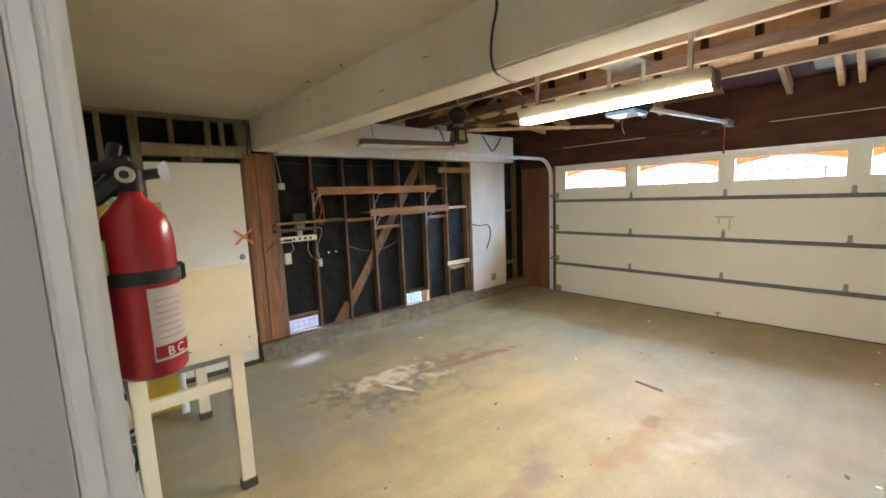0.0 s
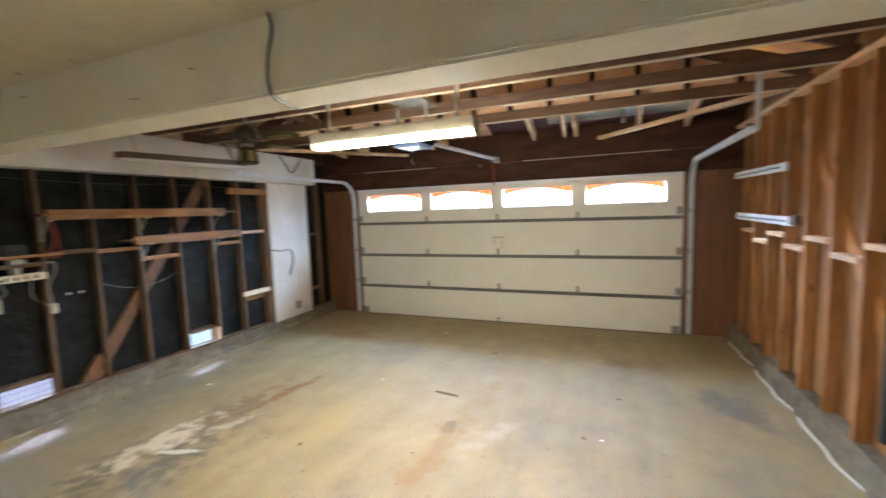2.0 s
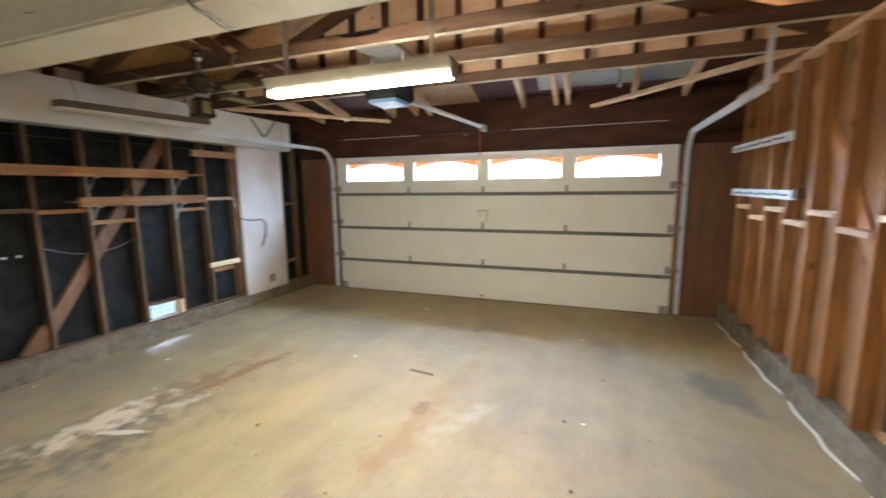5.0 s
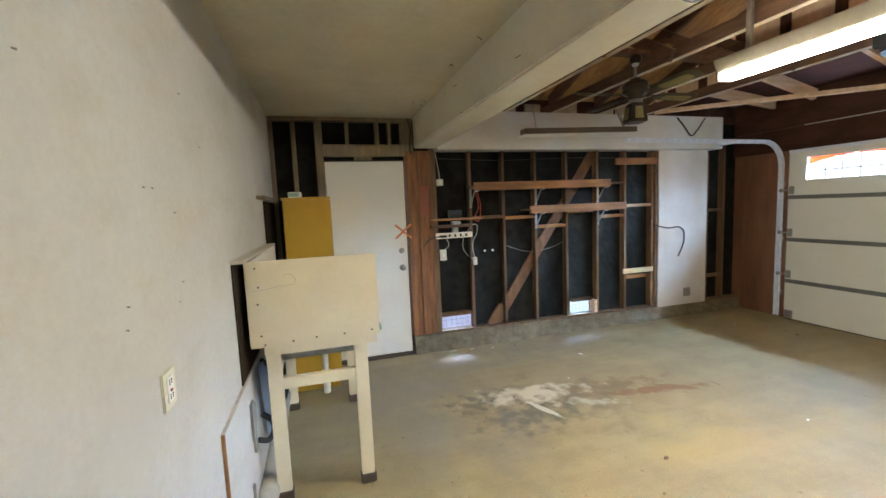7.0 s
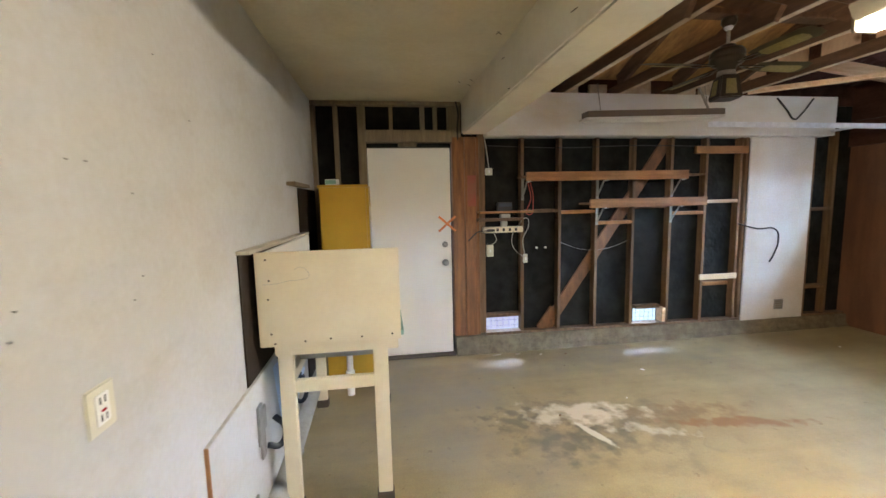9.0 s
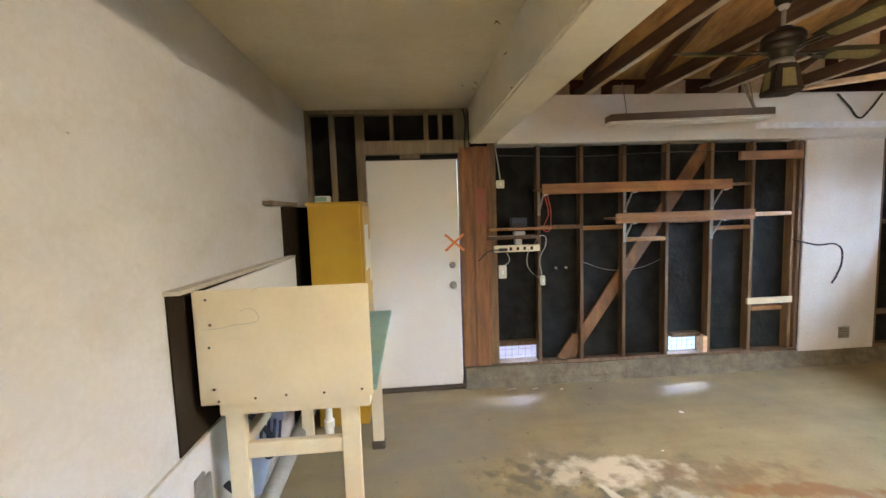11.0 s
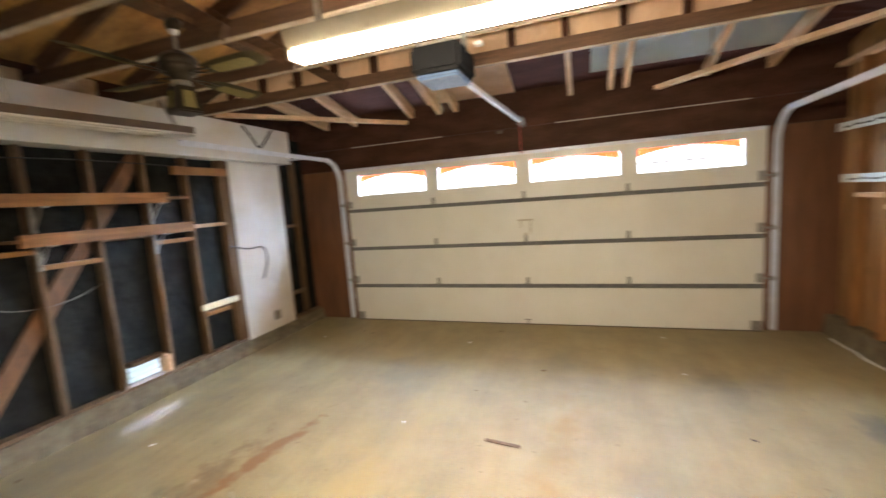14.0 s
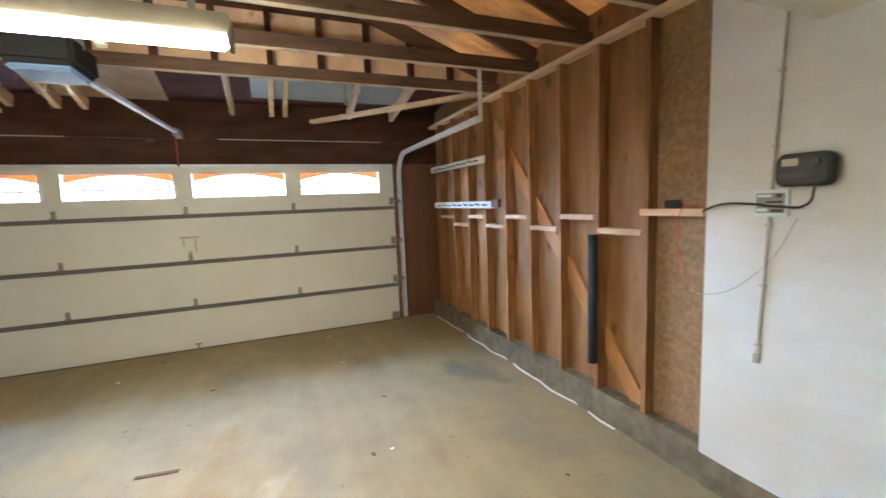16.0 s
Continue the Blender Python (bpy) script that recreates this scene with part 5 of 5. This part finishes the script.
part("buckle", boxed(EX + 0.05, EX + 0.064, EY - 0.012, EY + 0.012, 1.59, 1.622, 0.003), M_BLACK, st)
part("bracket", boxed(XW, XW + 0.022, EY - 0.02, EY + 0.02, 1.48, 1.72, 0.004), M_BLACK, ex)
part("tag", boxed(EX - 0.062, EX - 0.045, EY - 0.042, EY - 0.034, 1.615, 1.675, 0.003), M_TAG, ex, "yellow-green inspection tag")


def curved_label(name, a0, a1, z0, z1, r, m, parent, label=""):
    bm = bmesh.new()
    rows = [[bm.verts.new((EX + r * math.cos(radians(a0 + (a1 - a0) * k / 12)), EY + r * math.sin(radians(a0 + (a1 - a0) * k / 12)), z)) for k in range(13)] for z in (z0, z1)]
    for k in range(12):
        bm.faces.new((rows[0][k], rows[0][k + 1], rows[1][k + 1], rows[1][k]))
    return part(name, bm, m, parent, label)


M_PINK = mat("faded_print", (0.5, 0.28, 0.28), 0.5, scale=40, amount=0.4)
M_LABEL = mat("silver_label", (0.62, 0.55, 0.53), 0.35, dark=(0.5, 0.42, 0.4), scale=40, amount=0.4)
lb = curved_label("label", -92, -18, 1.462, 1.588, 0.0547, M_LABEL, ex, "silver-pink printed label")
curved_label("label_band", -90, -20, 1.466, 1.488, 0.055, M_RED, lb, "red band with white letters")
for k in range(7):
    curved_label("text_line", -84, -30 - (k * 13) % 9, 1.5 + k * 0.011, 1.502 + k * 0.011, 0.0552, M_PINK, lb)
for ch, ang in (("B", -66), ("C", -47)):
    fc = bpy.data.curves.new("letter", "FONT")
    fc.body, fc.size, fc.extrude, fc.align_x = ch, 0.022, 0.0002, "CENTER"
    tmp = bpy.data.objects.new("tmp", fc)
    me = bpy.data.meshes.new_from_object(tmp)
    bpy.data.objects.remove(tmp)
    me.materials.clear()
    me.materials.append(M_PLASTIC)
    ob = new("letter", me)
    a_ = radians(ang)
    ob.matrix_world = Matrix.Translation((EX + 0.0555 * math.cos(a_), EY + 0.0555 * math.sin(a_), 1.4685)) @ Matrix.Rotation(a_ + math.pi / 2, 4, "Z") @ Matrix.Rotation(math.pi / 2, 4, "X")
    mw = ob.matrix_world.copy()
    ob.parent = lb
    ob.matrix_parent_inverse = Matrix()
    ob.matrix_basis = lb.matrix_world.inverted() @ mw

bpy.context.view_layer.update()
ex.scale = (0.746, 0.746, 0.746)
ex.location = (-0.047, -0.82, 1.505)

# ---- west wall fittings ----
ol = thing("wall_outlet", (-0.09, -0.03, 1.1), "ivory wall outlet with test buttons", "outlet")
op_ = part("plate", boxed(-0.1, -0.093, -0.075, 0.02, 1.105, 1.215, 0.004), M_IVORY, ol)
part("insert", boxed(-0.0935, -0.09, -0.05, -0.005, 1.125, 1.195, 0.003), M_PLASTIC, op_)
for z in (1.14, 1.18):
    for y in (-0.0355, -0.0195):
        part("slot", boxed(-0.0905, -0.0893, y - 0.0025, y + 0.0025, z - 0.008, z + 0.008), M_BLACK, op_)
bm = boxed(-0.0905, -0.088, -0.035, -0.02, 1.154, 1.159)
part("test_button", bm, M_RED, op_, "red test button")
for y, z in ((-0.203, 1.43), (-0.22, 1.38), (-0.038, 1.711), (0.02, 1.712), (0.18, 1.645), (0.187, 1.425), (0.14, 1.37), (-0.47, 1.898), (0.55, 1.9), (0.35, 2.05)):
    nl = finish("nail", rod(bmesh.new(), (-0.1, y, z), (-0.094, y + 0.002, z - 0.002), 0.0016, 0.0024, seg=8), M_STEEL)
    tagged(nl, "bent dark nail stub in the plaster wall", "nail", "wall nails")
for x, y, dx in ((1.245, 1.43, 0.03), (1.262, 1.43, -0.02), (1.258, 0.975, 0.035), (1.28, 2.36, 0.03), (1.29, 2.5, 0.03), (1.2, 2.42, 0.02)):
    nl = finish("nail", rod(bmesh.new(), (x, y, ZC + 0.002), (x + dx, y + 0.01, ZC - 0.012), 0.0022, seg=6), M_RUBBER)
    tagged(nl, "thin dark nail hanging out of the ceiling", "nail", "ceiling nails")
for y, z, d in ((1.6, 2.5, 0.03), (1.5, 2.285, 0.0), (0.62, 2.36, 0.035), (0.2, 2.44, 0.03)):
    nl = finish("nail", rod(bmesh.new(), (BX0 + 0.002, y, z), (BX0 - 0.012, y + d, z - 0.006), 0.0022, seg=6), M_RUBBER)
    tagged(nl, "thin dark nail sticking out of the beam", "nail", "beam nails")
cord("cable", [(1.32, -0.27, 2.575), (1.336, -0.268, 2.53), (1.337, -0.236, 2.41), (1.335, -0.237, 2.28), (1.345, -0.245, 2.254), (1.42, -0.22, 2.254), (1.55, -0.19, 2.254), (1.605, -0.19, 2.28)], 0.006, M_CABLE, "black cable draped down the beam")

# ---- south wall fittings ----
cd = thing("conduit", (1.7, -2.97, 0.85), "beige conduit clipped down the plaster wall", "conduit")
bm = bmesh.new()
rod(bm, (1.755, -2.978, 0.81), (1.69, -2.978, 2.57), 0.0065, seg=12)
part("pipe", bm, M_PIPE, cd)
for z in (0.86, 1.15, 1.43, 1.78, 2.1):
    xx = 1.755 - 0.065 * (z - 0.81) / 1.76
    part("clip", boxed(xx - 0.014, xx + 0.014, -2.984, -2.969, z, z + 0.01, 0.002), M_PIPE, cd)
part("plug", rod(bmesh.new(), (1.757, -2.975, 0.78), (1.755, -2.975, 0.82), 0.013, seg=12), M_PIPE, cd)
ct = thing("irrigation_controller", (1.59, -2.96, 1.6), "dark grey irrigation controller box with a small screen", "controller")
bm = bmesh.new()
rings = []
for y, inset in ((-2.984, 0.004), (-2.975, 0.0), (-2.938, 0.0), (-2.928, 0.004), (-2.924, 0.012)):
    ring = []
    for cx, cz, a0 in ((1.656, 1.708, 0), (1.529, 1.708, 90), (1.529, 1.638, 180), (1.656, 1.638, 270)):
        for q in range(7):
            a = radians(a0 + 15 * q)
            ring.append(bm.verts.new((cx + (0.034 - inset) * math.cos(a), y, cz + (0.034 - inset) * math.sin(a))))
    rings.append(ring)
for p, q in zip(rings, rings[1:]):
    for k in range(28):
        bm.faces.new((p[k], p[(k + 1) % 28], q[(k + 1) % 28], q[k]))
bm.faces.new(rings[0])
bm.faces.new(rings[-1])
part("case", bm, M_BLACK, ct)
part("display", boxed(1.605, 1.665, -2.9245, -2.922, 1.69, 1.72, 0.002), M_IVORY, ct, "pale green display")
bm = bmesh.new()
rod(bm, (1.545, -2.925, 1.7), (1.545, -2.912, 1.7), 0.018, seg=20)
part("dial", bm, M_RUBBER, ct)
part("lower_panel", boxed(1.57, 1.68, -2.9245, -2.9225, 1.64, 1.66, 0.001), M_RUBBER, ct)
jp = thing("clear_box", (1.72, -2.96, 1.5), "clear plastic junction cover with wiring inside", "junction box")
part("cover", boxed(1.655, 1.795, -2.984, -2.968, 1.475, 1.595, 0.003), M_FOAM, jp)
part("wiring_board", boxed(1.668, 1.782, -2.9675, -2.9655, 1.492, 1.58), M_STEEL, jp, "grey wiring plate behind the cover")
for x0, x1, z0, z1 in ((1.672, 1.72, 1.496, 1.508), (1.735, 1.778, 1.498, 1.512), (1.675, 1.74, 1.535, 1.545), (1.68, 1.7, 1.56, 1.576), (1.72, 1.775, 1.562, 1.574)):
    part("terminal", boxed(x0, x1, -2.9653, -2.963, z0, z1, 0.0005), M_RUBBER if x0 < 1.7 else M_FOAM, jp)
cord("cable", [(2.03, -2.96, 1.5), (1.95, -2.955, 1.53), (1.82, -2.953, 1.535), (1.68, -2.953, 1.52), (1.58, -2.955, 1.53), (1.56, -2.96, 1.6)], 0.0055, M_CABLE, "black cable running to the controller")
cord("wire", [(1.62, -2.97, 1.47), (1.7, -2.972, 1.3), (1.8, -2.972, 1.18), (1.9, -2.972, 1.1), (2.02, -2.973, 1.06), (2.15, -3.05, 1.05)], 0.002, M_WIRE, "thin grey wire hanging across the plaster")
bx = thing("charger", (2.22, -2.98, 1.51), "small black battery charger on the block", "charger")
part("case", boxed(2.17, 2.27, -3.0, -2.965, 1.511, 1.56, 0.008), M_BLACK, bx)
cord("wire", [(2.05, -2.98, 1.53), (2.12, -2.965, 1.535), (2.16, -2.965, 1.5), (2.17, -2.965, 1.3), (2.15, -2.97, 1.12), (2.13, -2.98, 1.1), (2.16, -2.968, 1.25), (2.2, -2.965, 1.48)], 0.0025, M_REDWIRE, "orange-red wire hanging in a loop")
cord("wire", [(2.03, -2.98, 1.555), (2.1, -2.97, 1.56), (2.17, -2.972, 1.54)], 0.0025, M_REDWIRE, "orange-red wire along the block")
rl = thing("foam_tube", (2.82, -2.96, 0.4), "dark blue-grey foam tube fixed along a stud", "foam tube")
bm = bmesh.new()
rod(bm, (2.83, -2.965, 0.4), (2.83, -2.965, 1.33), 0.033, seg=20)
part("tube", bm, M_BLUEBLK, rl, smooth=True)
for z0, x0, x1, nm in ((2.03, 4.42, 5.95, "shelf_rail"), (1.555, 4.25, 5.85, "shelf_rail")):
    rr = thing(nm, (5.0, -2.97, z0), "white slotted metal shelf rail screwed across the studs", "shelf rail", "slotted rails")
    part("rail", bar(bmesh.new(), (x0, -2.985, z0), (x1, -2.985, z0 + 0.01), 0.024, 0.075, bevel=0.003), M_FOAM, rr)
    for k in range(9):
        xx = x0 + 0.12 + (x1 - x0 - 0.2) * k / 9
        part("slot", bar(bmesh.new(), (xx, -2.971, z0), (xx + 0.11, -2.971, z0 + (0.012 if k % 2 else 0)), 0.004, 0.016), M_BLACK, rr)
part("blocking", boxed(4.12, 4.26, -2.998, -2.96, 1.53, 1.61, 0.003), M_STUDN, wall_south)

# ---- floor clutter ----
sk = finish("wood_sliver", bar(bmesh.new(), (3.466, 0.0, 0.006), (3.432, -0.24, 0.006), 0.03, 0.01, bevel=0.003), M_STUDN)
tagged(sk, "dark wood sliver lying on the concrete", "wood scrap")
rnd = random.Random(4)
for k in range(34):
    x, y = rnd.uniform(1.0, 5.7), rnd.uniform(-2.5, 2.9)
    r = rnd.uniform(0.006, 0.018)
    bm = bmesh.new()
    bmesh.ops.create_icosphere(bm, subdivisions=1, radius=r, matrix=Matrix.Translation((x, y, r * 0.2)) @ Matrix.Rotation(rnd.uniform(0, 3), 4, "Z") @ Matrix.Diagonal((1.6, 0.9, 0.35, 1)))
    tagged(finish("debris", bm, rnd.choice((M_STUDN, M_RUBBER, M_CASE))), "small scrap of debris on the concrete", "debris", "floor debris")
for x, y, l in ((1.86, 2.95, 0.05), (2.1, 2.9, 0.03), (1.62, 2.97, 0.09)):
    tagged(finish("chip", bar(bmesh.new(), (x, y, 0.006), (x + l, y + 0.02, 0.006), 0.014, 0.008), M_PIPE), "pale plaster chip on the floor by the footing", "debris", "plaster chips")
